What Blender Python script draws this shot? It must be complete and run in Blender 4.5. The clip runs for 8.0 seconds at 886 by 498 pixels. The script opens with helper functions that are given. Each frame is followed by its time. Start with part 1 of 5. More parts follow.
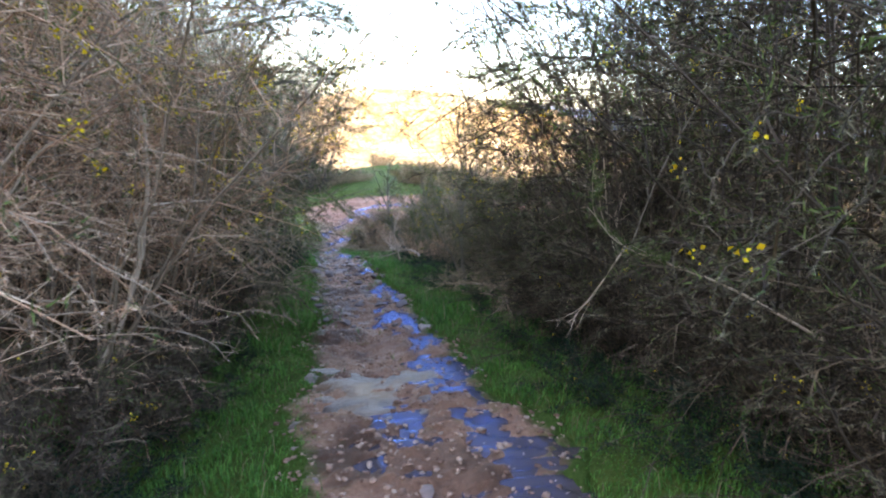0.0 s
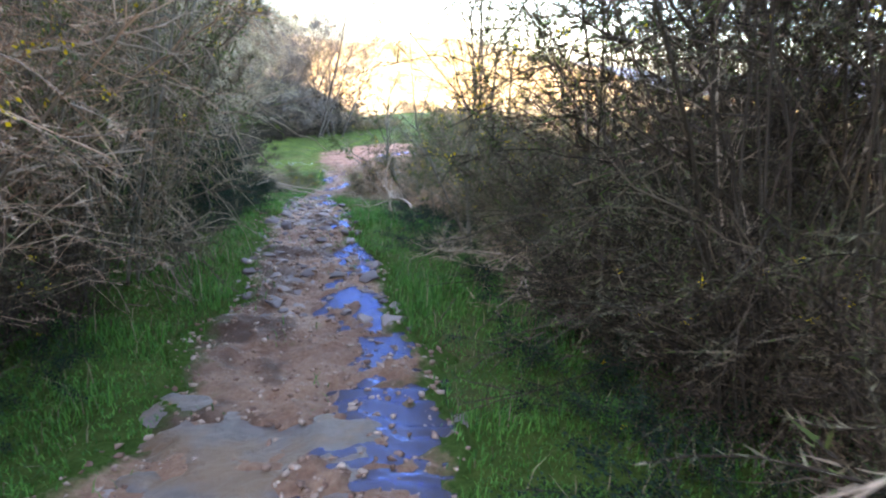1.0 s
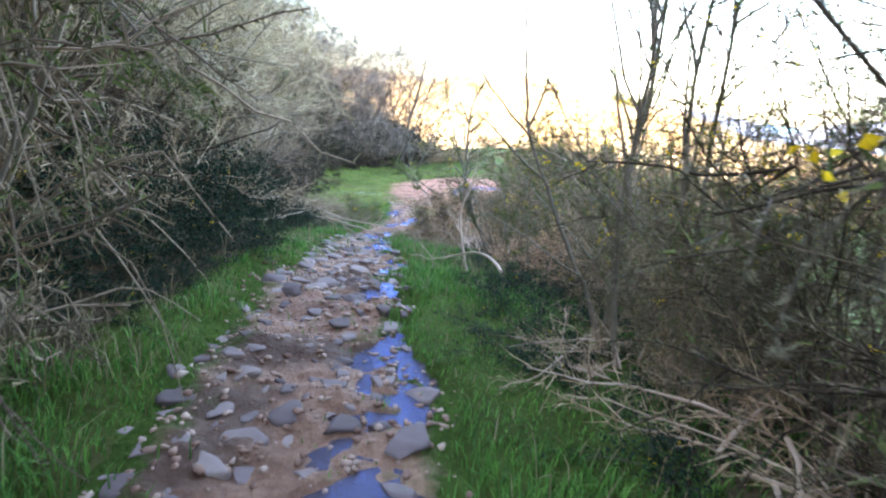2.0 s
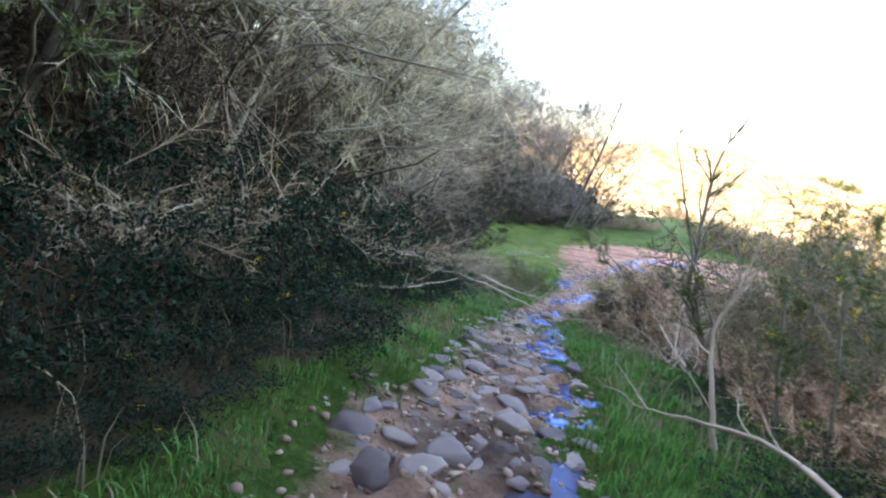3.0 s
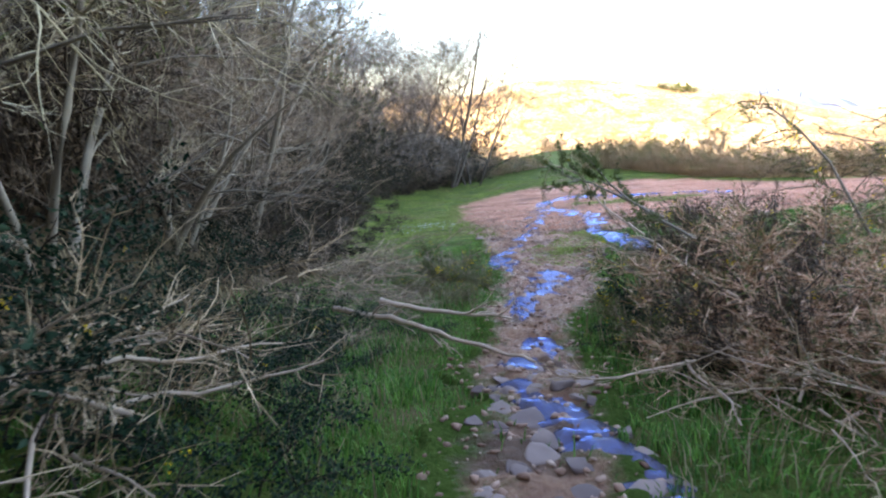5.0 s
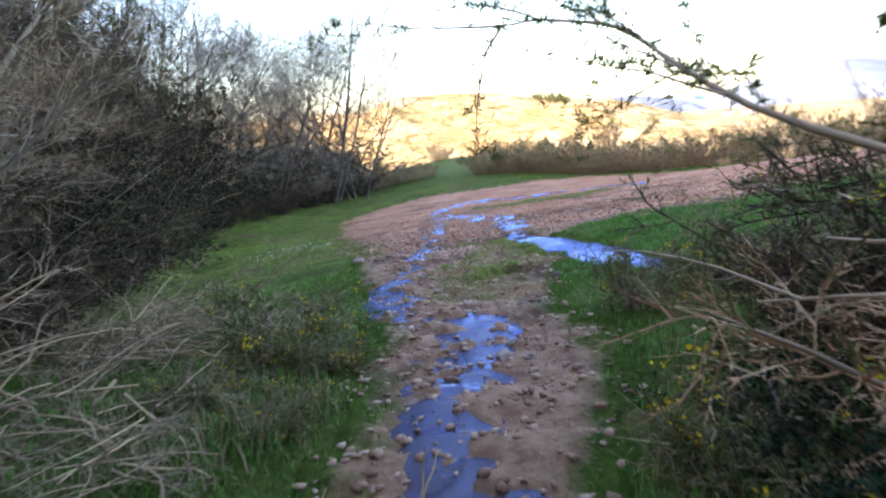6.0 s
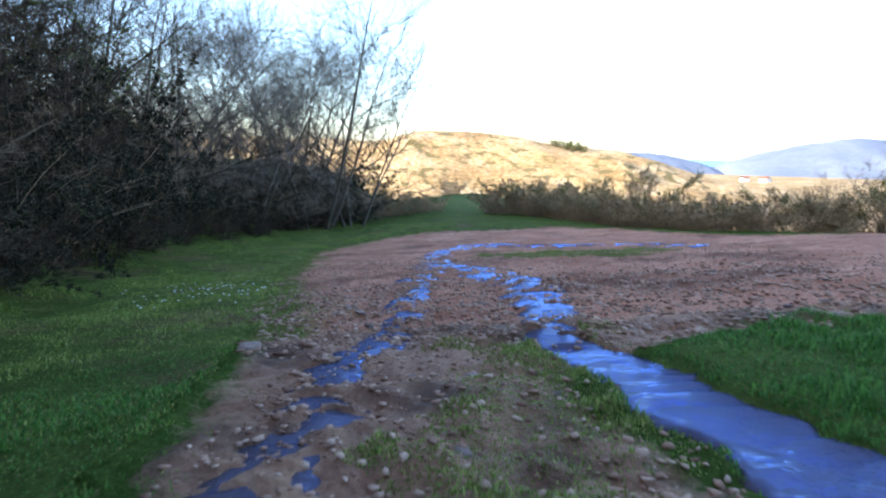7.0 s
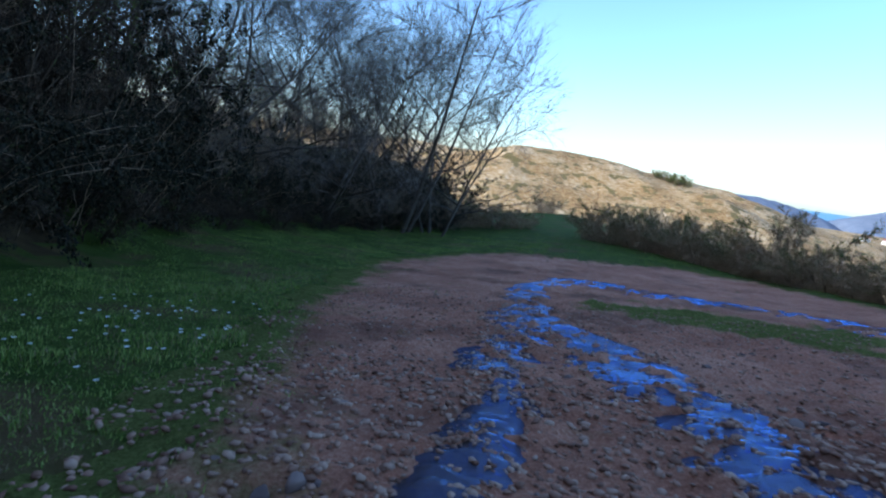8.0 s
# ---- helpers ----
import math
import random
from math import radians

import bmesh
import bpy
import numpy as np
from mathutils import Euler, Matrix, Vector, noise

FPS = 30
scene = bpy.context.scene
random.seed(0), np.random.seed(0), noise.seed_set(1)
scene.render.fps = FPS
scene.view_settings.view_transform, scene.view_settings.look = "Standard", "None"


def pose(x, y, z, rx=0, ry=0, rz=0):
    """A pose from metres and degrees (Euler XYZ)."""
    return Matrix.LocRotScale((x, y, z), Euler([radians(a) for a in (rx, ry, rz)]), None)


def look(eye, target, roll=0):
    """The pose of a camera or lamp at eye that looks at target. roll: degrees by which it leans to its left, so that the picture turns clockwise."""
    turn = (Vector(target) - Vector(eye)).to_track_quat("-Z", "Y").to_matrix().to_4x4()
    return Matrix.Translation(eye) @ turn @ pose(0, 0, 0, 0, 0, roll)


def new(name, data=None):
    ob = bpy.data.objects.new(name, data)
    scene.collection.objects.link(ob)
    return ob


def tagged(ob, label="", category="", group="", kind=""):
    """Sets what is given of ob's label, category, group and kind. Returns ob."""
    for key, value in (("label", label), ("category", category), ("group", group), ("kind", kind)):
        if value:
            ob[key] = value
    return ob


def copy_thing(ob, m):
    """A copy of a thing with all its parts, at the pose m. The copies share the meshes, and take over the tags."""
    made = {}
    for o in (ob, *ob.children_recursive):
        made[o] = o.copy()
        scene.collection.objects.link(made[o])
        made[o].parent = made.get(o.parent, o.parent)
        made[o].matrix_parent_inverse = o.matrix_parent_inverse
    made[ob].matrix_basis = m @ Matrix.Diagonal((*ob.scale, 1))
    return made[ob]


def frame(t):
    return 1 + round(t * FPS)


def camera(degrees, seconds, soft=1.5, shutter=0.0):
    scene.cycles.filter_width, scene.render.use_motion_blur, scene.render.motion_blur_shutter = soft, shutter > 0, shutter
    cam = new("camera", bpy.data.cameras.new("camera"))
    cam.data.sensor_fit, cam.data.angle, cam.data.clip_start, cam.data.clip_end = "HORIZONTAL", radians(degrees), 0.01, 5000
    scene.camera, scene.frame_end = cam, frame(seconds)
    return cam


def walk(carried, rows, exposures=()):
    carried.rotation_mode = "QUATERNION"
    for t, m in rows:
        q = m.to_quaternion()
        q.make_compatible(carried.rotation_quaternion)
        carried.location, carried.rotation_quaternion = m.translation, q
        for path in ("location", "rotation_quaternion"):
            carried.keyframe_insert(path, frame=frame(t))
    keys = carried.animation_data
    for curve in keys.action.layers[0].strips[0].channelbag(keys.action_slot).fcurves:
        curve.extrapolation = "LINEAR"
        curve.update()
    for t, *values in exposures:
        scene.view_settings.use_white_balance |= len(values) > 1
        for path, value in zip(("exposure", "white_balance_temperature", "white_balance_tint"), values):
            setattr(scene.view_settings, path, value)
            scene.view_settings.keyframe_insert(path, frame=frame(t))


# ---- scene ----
# ---------------------------------------------------------------- camera
cam = camera(73.3, 8.0, soft=2.15, shutter=0.1)
PATH = [
    (0, (-0.243, 0.005, 1.935), (-0.184, 1.950, 1.472), 2.3),
    (0.5, (0.083, 1.383, 1.720), (0.152, 3.308, 1.181), 3.5),
    (1, (0.234, 2.988, 1.194), (0.206, 4.891, 0.580), 5.0),
    (1.2, (0.170, 3.651, 0.933), (0.117, 5.547, 0.299), 6.0),
    (2.3, (-0.402, 7.071, 0.532), (-0.792, 8.975, 0.058), 7.7),
    (2.5, (-0.590, 7.518, 0.474), (-1.065, 9.406, 0.017), 9.0),
    (3, (-1.016, 8.742, 0.240), (-1.830, 10.519, -0.183), 10.7),
    (3.5, (-1.679, 9.600, 0.066), (-2.764, 11.227, -0.354), 9.2),
    (3.6, (-1.742, 9.747, 0.017), (-2.800, 11.396, -0.382), 5.5),
    (3.9, (-2.014, 10.635, -0.043), (-2.510, 12.538, -0.409), -2.4),
    (4, (-2.066, 10.921, -0.111), (-2.516, 12.832, -0.493), -2.7),
    (4.2, (-2.287, 11.436, -0.203), (-2.750, 13.337, -0.619), -2.2),
    (5.3, (-3.133, 14.658, -0.906), (-3.593, 16.546, -1.382), -1.7),
    (5.5, (-3.320, 15.413, -1.131), (-3.678, 17.325, -1.591), -1.3),
    (6, (-3.288, 17.643, -1.474), (-3.409, 19.591, -1.912), -4.3),
    (6.5, (-3.276, 19.819, -1.830), (-3.351, 21.784, -2.197), -1.5),
    (7, (-3.285, 22.209, -1.995), (-3.423, 24.179, -2.316), 1.7),
    (7.5, (-3.465, 24.555, -2.109), (-3.723, 26.516, -2.408), 6.2),
    (8, (-3.899, 26.745, -2.393), (-4.313, 28.677, -2.700), 8.6),
]
EXPOSURE = [(0.0, 3.7, 8100, 20), (0.5, 4.0, 8100, 20), (1.2, 4.25, 8000, 18), (2.3, 4.5, 8100, 18), (2.7, 4.32, 8100, 18), (3.5, 3.7, 8100, 18), (4.2, 3.8, 8200, 20), (5.5, 3.35, 8500, 22), (6.0, 3.15, 8300, 19), (6.5, 2.95, 7500, 15), (7.0, 2.5, 6900, 12), (7.5, 1.72, 6000, 8), (8.0, 1.33, 5700, 8)]
walk(cam, [(t, look(eye, target, roll)) for t, eye, target, roll in PATH], EXPOSURE)

# ---------------------------------------------------------------- sky and sun
SUN_AZ, SUN_EL = radians(-115), radians(20)
world = bpy.data.worlds.new("sky")
scene.world = world
world.use_nodes = True
wn = world.node_tree
sky = wn.nodes.new("ShaderNodeTexSky")
sky.sky_type, sky.sun_disc = "NISHITA", False
sky.sun_elevation, sky.sun_rotation = SUN_EL, SUN_AZ
sky.air_density, sky.dust_density, sky.ozone_density = 0.95, 0.9, 3.6
wn.links.new(sky.outputs[0], wn.nodes["Background"].inputs[0])
wn.nodes["Background"].inputs[1].default_value = 0.15
sun = new("sun", bpy.data.lights.new("sun", "SUN"))
sun.data.energy, sun.data.angle, sun.data.color = 3.4, radians(0.6), (1.0, 0.91, 0.78)
to_sun = Vector((math.sin(SUN_AZ) * math.cos(SUN_EL), math.cos(SUN_AZ) * math.cos(SUN_EL), math.sin(SUN_EL)))
sun.matrix_world = look((0, 0, 30), Vector((0, 0, 30)) - to_sun)


# ---------------------------------------------------------------- materials
def nodes_of(name):
    m = bpy.data.materials.new(name)
    m.use_nodes = True
    nt = m.node_tree
    return m, nt, nt.nodes["Principled BSDF"]


def noise_tex(nt, where, scale, detail=5.0, rough=0.6):
    n = nt.nodes.new("ShaderNodeTexNoise")
    n.inputs["Scale"].default_value, n.inputs["Detail"].default_value = scale, detail
    n.inputs["Roughness"].default_value = rough
    nt.links.new(where, n.inputs["Vector"])
    return n.outputs["Fac"]


def ramp(nt, fac, stops):
    r = nt.nodes.new("ShaderNodeValToRGB")
    while len(r.color_ramp.elements) < len(stops):
        r.color_ramp.elements.new(0.5)
    for e, (at, col) in zip(r.color_ramp.elements, stops):
        e.position, e.color = at, (*col, 1)
    nt.links.new(fac, r.inputs["Fac"])
    return r.outputs["Color"]


def mixed(nt, fac, a, b, mode="MIX"):
    m = nt.nodes.new("ShaderNodeMix")
    m.data_type, m.blend_type = "RGBA", mode
    for value, slot in ((fac, 0), (a, 6), (b, 7)):
        if isinstance(value, (int, float)):
            m.inputs[slot].default_value = value
        elif isinstance(value, tuple):
            m.inputs[slot].default_value = (*value, 1)
        else:
            nt.links.new(value, m.inputs[slot])
    return m.outputs[2]


def bumped(nt, bsdf, height, strength, distance):
    b = nt.nodes.new("ShaderNodeBump")
    b.inputs["Strength"].default_value, b.inputs["Distance"].default_value = strength, distance
    nt.links.new(height, b.inputs["Height"])
    nt.links.new(b.outputs[0], bsdf.inputs["Normal"])


def surface(name, stops, scale, fine=None, rough=0.85, bump=0.5, depth=0.01, fine_mix=0.5, patch=None, spec=0.4, turf=None):
    """Rough natural surface: colour from coarse and fine grain, relief from the fine grain, optional patches of another colour and turf creeping in from the edges."""
    m, nt, bsdf = nodes_of(name)
    where = nt.nodes.new("ShaderNodeNewGeometry").outputs["Position"]
    coarse = noise_tex(nt, where, scale)
    grain = noise_tex(nt, where, fine or scale * 9, 6.0, 0.7)
    both = nt.nodes.new("ShaderNodeMix")
    both.inputs[0].default_value = fine_mix
    nt.links.new(coarse, both.inputs[2]), nt.links.new(grain, both.inputs[3])
    col = ramp(nt, both.outputs[0], stops)
    if patch:
        pscale, lo, hi, pcol = patch
        spots = noise_tex(nt, where, pscale, 4.0, 0.6)
        rr = ramp(nt, spots, [(lo, (0, 0, 0)), (hi, (1, 1, 1))])
        col = mixed(nt, rr, col, pcol)
    if turf:
        near = nt.nodes.new("ShaderNodeAttribute")
        near.attribute_name = "edge"
        add = nt.nodes.new("ShaderNodeMath")
        add.operation = "MULTIPLY_ADD"
        nt.links.new(noise_tex(nt, where, turf[0], 6.0, 0.7), add.inputs[0])
        add.inputs[1].default_value = 0.9
        nt.links.new(near.outputs["Fac"], add.inputs[2])
        green = ramp(nt, grain, [(0.3, turf[1]), (0.7, turf[2])])
        grown = ramp(nt, add.outputs[0], [(0.56, (0, 0, 0)), (0.78, (1, 1, 1))])
        col = mixed(nt, grown, col, green)
        nt.links.new(mixed(nt, grown, (spec, spec, spec), (0.0, 0.0, 0.0)), bsdf.inputs["Specular IOR Level"])
    nt.links.new(col, bsdf.inputs["Base Color"])
    bsdf.inputs["Roughness"].default_value = rough
    bsdf.inputs["Specular IOR Level"].default_value = spec
    if bump:
        bumped(nt, bsdf, grain, bump, depth)
    return m


def plant(name, stops, rough=0.75, translucent=0.0, by_object=False, grain=30.0, spec=0.2):
    """Twigs, spines, leaves and blades: each loose piece takes its own shade."""
    m, nt, bsdf = nodes_of(name)
    geo = nt.nodes.new("ShaderNodeNewGeometry")
    val = nt.nodes.new("ShaderNodeObjectInfo").outputs["Random"] if by_object else geo.outputs["Random Per Island"]
    soft = noise_tex(nt, geo.outputs["Position"], grain, 3.0)
    both = nt.nodes.new("ShaderNodeMix")
    both.inputs[0].default_value = 0.35
    nt.links.new(val, both.inputs[2]), nt.links.new(soft, both.inputs[3])
    col = ramp(nt, both.outputs[0], stops)
    nt.links.new(col, bsdf.inputs["Base Color"])
    bsdf.inputs["Roughness"].default_value = rough
    bsdf.inputs["Specular IOR Level"].default_value = spec
    if translucent:
        tr = nt.nodes.new("ShaderNodeBsdfTranslucent")
        nt.links.new(col, tr.inputs["Color"])
        mx = nt.nodes.new("ShaderNodeMixShader")
        mx.inputs[0].default_value = translucent
        nt.links.new(bsdf.outputs[0], mx.inputs[1]), nt.links.new(tr.outputs[0], mx.inputs[2])
        nt.links.new(mx.outputs[0], nt.nodes["Material Output"].inputs["Surface"])
    return m


SOIL = surface("grassy_soil", [(0.3, (0.03, 0.046, 0.01)), (0.5, (0.065, 0.095, 0.018)), (0.7, (0.12, 0.15, 0.034))], 1.3, 22, bump=1.0, depth=0.05, spec=0.05,
               patch=(0.5, 0.53, 0.66, (0.13, 0.09, 0.042)))
MUD = surface("wet_mud", [(0.3, (0.13, 0.055, 0.03)), (0.5, (0.3, 0.145, 0.085)), (0.72, (0.5, 0.29, 0.175))], 1.6, 26, rough=0.6, bump=1.0, depth=0.035, spec=0.2,
              patch=(0.9, 0.48, 0.6, (0.11, 0.052, 0.03)), turf=(3.0, (0.025, 0.05, 0.01), (0.08, 0.12, 0.028)))
GRAVEL = surface("red_gravel", [(0.34, (0.17, 0.056, 0.03)), (0.5, (0.43, 0.18, 0.105)), (0.66, (0.63, 0.35, 0.235))], 0.5, 34, rough=0.85, bump=1.0, depth=0.03, spec=0.2, fine_mix=0.6,
                 patch=(0.45, 0.52, 0.64, (0.2, 0.085, 0.05)), turf=(1.2, (0.06, 0.075, 0.018), (0.19, 0.19, 0.06)))
ROCK = plant("grey_brown_stone", [(0.15, (0.09, 0.058, 0.05)), (0.5, (0.17, 0.118, 0.104)), (0.85, (0.3, 0.21, 0.17))], rough=0.75, by_object=True, grain=9)
PEBBLE = plant("mixed_pebble", [(0.15, (0.15, 0.07, 0.044)), (0.5, (0.33, 0.185, 0.125)), (0.85, (0.46, 0.31, 0.225))], rough=0.8, grain=9)
SLAB = surface("wet_slab", [(0.3, (0.06, 0.042, 0.036)), (0.5, (0.16, 0.11, 0.09)), (0.75, (0.32, 0.22, 0.165))], 2.5, 30, rough=0.36, bump=0.8, depth=0.025, spec=0.35,
               patch=(1.9, 0.47, 0.58, (0.2, 0.105, 0.055)))
HEATH = surface("golden_heath", [(0.36, (0.15, 0.09, 0.035)), (0.46, (0.36, 0.22, 0.085)), (0.55, (0.5, 0.36, 0.19)), (0.66, (0.66, 0.55, 0.41))], 0.025, 0.3, bump=1.0, depth=4.0, fine_mix=0.55,
                patch=(0.09, 0.55, 0.59, (0.17, 0.13, 0.045)))
# Blue haze of distance is put into the far hills' base colour.
FAR_HILL = surface("haze_tinted_hill", [(0.3, (0.07, 0.095, 0.15)), (0.5, (0.11, 0.14, 0.2)), (0.72, (0.17, 0.195, 0.25))], 0.004, 0.05, bump=0.4, depth=4.0)
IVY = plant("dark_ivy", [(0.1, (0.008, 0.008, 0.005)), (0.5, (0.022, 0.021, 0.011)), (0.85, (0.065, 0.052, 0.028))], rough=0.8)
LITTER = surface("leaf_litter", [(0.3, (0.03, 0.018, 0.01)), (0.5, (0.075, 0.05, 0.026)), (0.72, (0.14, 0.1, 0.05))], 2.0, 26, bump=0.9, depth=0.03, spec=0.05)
BARK = plant("grey_bark", [(0.2, (0.07, 0.053, 0.038)), (0.5, (0.19, 0.15, 0.11)), (0.8, (0.32, 0.27, 0.2))], grain=14)
DEAD_WOOD = plant("pale_dead_wood", [(0.2, (0.2, 0.135, 0.09)), (0.5, (0.42, 0.29, 0.2)), (0.8, (0.6, 0.44, 0.31))], grain=12)
GREY_BARK = plant("dark_grey_bark", [(0.2, (0.04, 0.03, 0.022)), (0.5, (0.1, 0.078, 0.06)), (0.85, (0.2, 0.165, 0.13))], grain=14)
GREY_TWIG = plant("grey_twig", [(0.15, (0.07, 0.055, 0.045)), (0.5, (0.18, 0.145, 0.12)), (0.85, (0.34, 0.28, 0.235))])
OLIVE_TWIG = plant("olive_twig", [(0.15, (0.2, 0.15, 0.08)), (0.5, (0.48, 0.38, 0.22)), (0.85, (0.68, 0.57, 0.38))])
TWIG = plant("brown_twig", [(0.15, (0.08, 0.052, 0.033)), (0.5, (0.24, 0.16, 0.105)), (0.85, (0.44, 0.31, 0.205))])
RUST = plant("rusty_twig", [(0.15, (0.2, 0.09, 0.05)), (0.5, (0.6, 0.32, 0.185)), (0.85, (0.84, 0.57, 0.38))])
HEDGE_TWIG = plant("hedge_twig", [(0.15, (0.14, 0.084, 0.046)), (0.5, (0.42, 0.27, 0.155)), (0.85, (0.66, 0.47, 0.28))])
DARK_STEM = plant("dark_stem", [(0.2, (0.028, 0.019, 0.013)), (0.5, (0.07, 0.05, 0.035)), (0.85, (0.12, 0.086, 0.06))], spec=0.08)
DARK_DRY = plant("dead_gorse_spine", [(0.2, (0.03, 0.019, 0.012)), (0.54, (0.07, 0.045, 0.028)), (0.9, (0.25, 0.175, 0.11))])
SPINE = plant("gorse_spine", [(0.1, (0.03, 0.045, 0.012)), (0.5, (0.08, 0.11, 0.028)), (0.85, (0.17, 0.2, 0.055))], translucent=0.15)
SPRAY = plant("gorse_spray", [(0.1, (0.03, 0.03, 0.014)), (0.5, (0.1, 0.088, 0.045)), (0.88, (0.3, 0.245, 0.145))], translucent=0.1)
DRY_SPINE = plant("dry_gorse_spine", [(0.1, (0.12, 0.08, 0.046)), (0.5, (0.34, 0.235, 0.145)), (0.85, (0.56, 0.41, 0.26))], translucent=0.1)
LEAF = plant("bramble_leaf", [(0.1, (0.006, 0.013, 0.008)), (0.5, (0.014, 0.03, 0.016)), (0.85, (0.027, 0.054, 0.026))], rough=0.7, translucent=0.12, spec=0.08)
PETAL = plant("yellow_petal", [(0.2, (0.7, 0.4, 0.01)), (0.8, (0.9, 0.62, 0.03))], translucent=0.25)
BLADE = plant("grass_blade", [(0.1, (0.025, 0.075, 0.014)), (0.5, (0.06, 0.19, 0.03)), (0.85, (0.15, 0.33, 0.06))], rough=0.55, translucent=0.3, grain=2.0)
TURF = plant("turf_blade", [(0.1, (0.08, 0.12, 0.022)), (0.5, (0.2, 0.29, 0.055)), (0.85, (0.42, 0.45, 0.13))], rough=0.6, translucent=0.3, grain=1.2)
OLD_TURF = plant("worn_turf_blade", [(0.1, (0.09, 0.1, 0.025)), (0.5, (0.19, 0.2, 0.05)), (0.85, (0.33, 0.29, 0.11))], rough=0.7, translucent=0.25, grain=1.6)
DRY_BLADE = plant("dry_blade", [(0.1, (0.14, 0.1, 0.05)), (0.8, (0.36, 0.27, 0.15))], translucent=0.2)
WHITE = plant("white_petal", [(0.2, (0.7, 0.7, 0.66)), (0.8, (0.85, 0.85, 0.82))], translucent=0.2)
WALL = surface("whitewash", [(0.3, (0.6, 0.58, 0.55)), (0.7, (0.78, 0.76, 0.72))], 0.5, 6, bump=0.1)
TILES = surface("roof_tile", [(0.3, (0.2, 0.08, 0.05)), (0.7, (0.32, 0.15, 0.1))], 0.5, 6, bump=0.2)

WATER, wnt, wb = nodes_of("puddle_water")
wb.inputs["Base Color"].default_value = (0.07, 0.05, 0.04, 1)
wb.inputs["Roughness"].default_value = 0.6
wb.inputs["Specular IOR Level"].default_value = 0.0
wpos = wnt.nodes.new("ShaderNodeNewGeometry").outputs["Position"]
sky_tint_gloss = wnt.nodes.new("ShaderNodeBsdfGlossy")
# Gloss colour is tinted blue, painting in a bluer sky reflection.
sky_tint_gloss.inputs["Color"].default_value, sky_tint_gloss.inputs["Roughness"].default_value = (0.19, 0.37, 1.0, 1), 0.05
ripple = wnt.nodes.new("ShaderNodeBump")
ripple.inputs["Strength"].default_value, ripple.inputs["Distance"].default_value = 0.5, 0.02
wnt.links.new(noise_tex(wnt, wpos, 42, 4.0), ripple.inputs["Height"])
wnt.links.new(ripple.outputs[0], sky_tint_gloss.inputs["Normal"])
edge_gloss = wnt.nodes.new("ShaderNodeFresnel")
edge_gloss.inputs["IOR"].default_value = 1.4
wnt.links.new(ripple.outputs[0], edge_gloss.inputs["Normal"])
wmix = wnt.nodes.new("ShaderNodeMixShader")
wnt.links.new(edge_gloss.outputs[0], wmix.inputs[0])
wnt.links.new(wb.outputs[0], wmix.inputs[1]), wnt.links.new(sky_tint_gloss.outputs[0], wmix.inputs[2])
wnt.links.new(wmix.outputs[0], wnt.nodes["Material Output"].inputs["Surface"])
SEA, snt, sb = nodes_of("sea")
sb.inputs["Base Color"].default_value = (0.02, 0.16, 0.3, 1)
sb.inputs["Roughness"].default_value = 0.35
bumped(snt, sb, noise_tex(snt, snt.nodes.new("ShaderNodeNewGeometry").outputs["Position"], 0.02, 3.0), 0.3, 3.0)


# ---------------------------------------------------------------- mesh helpers


def grid_noise(seed):
    g = np.random.default_rng(seed).random((256, 256))

    def at(x, y):
        xi, yi = np.floor(x).astype(int), np.floor(y).astype(int)
        fx, fy = x - xi, y - yi
        fx, fy = fx * fx * (3 - 2 * fx), fy * fy * (3 - 2 * fy)
        a, b = g[xi % 256, yi % 256], g[(xi + 1) % 256, yi % 256]
        c, d = g[xi % 256, (yi + 1) % 256], g[(xi + 1) % 256, (yi + 1) % 256]
        return (a * (1 - fx) + b * fx) * (1 - fy) + (c * (1 - fx) + d * fx) * fy - 0.5
    return at


N1, N2 = grid_noise(1), grid_noise(2)


def fbm(x, y, size, octaves=4, fall=0.55):
    x, y = np.asarray(x, float), np.asarray(y, float)
    total, amp, f = 0.0, 1.0, 1.0 / size
    for k in range(octaves):
        total = total + amp * (N1 if k % 2 else N2)(x * f + 17.3 * k, y * f - 9.1 * k)
        amp, f = amp * fall, f * 2.03
    return total


def mesh_from(name, verts, faces, material, smooth=True):
    """A mesh from arrays of vertices and of equal-sized faces."""
    verts, faces = np.asarray(verts, np.float32), np.asarray(faces, np.int32)
    me = bpy.data.meshes.new(name)
    k = faces.shape[1]
    me.vertices.add(len(verts)), me.loops.add(faces.size), me.polygons.add(len(faces))
    me.vertices.foreach_set("co", verts.ravel())
    me.loops.foreach_set("vertex_index", faces.ravel())
    me.polygons.foreach_set("loop_start", np.arange(0, faces.size, k, dtype=np.int32))
    me.polygons.foreach_set("use_smooth", np.full(len(faces), smooth))
    me.update(calc_edges=True)
    me.materials.append(material)
    return me


def thing(name, label, category, group="", kind="", at=(0, 0, 0)):
    ob = new(name)
    ob.empty_display_size = 0.2
    ob.location = at
    return tagged(ob, label, category, group, kind)


def part(name, me, parent, label="", kind=""):
    ob = new(name, me)
    ob.parent = parent
    return tagged(ob, label, kind=kind)


def unit(v):
    return v / np.maximum(np.linalg.norm(v, axis=-1, keepdims=True), 1e-9)


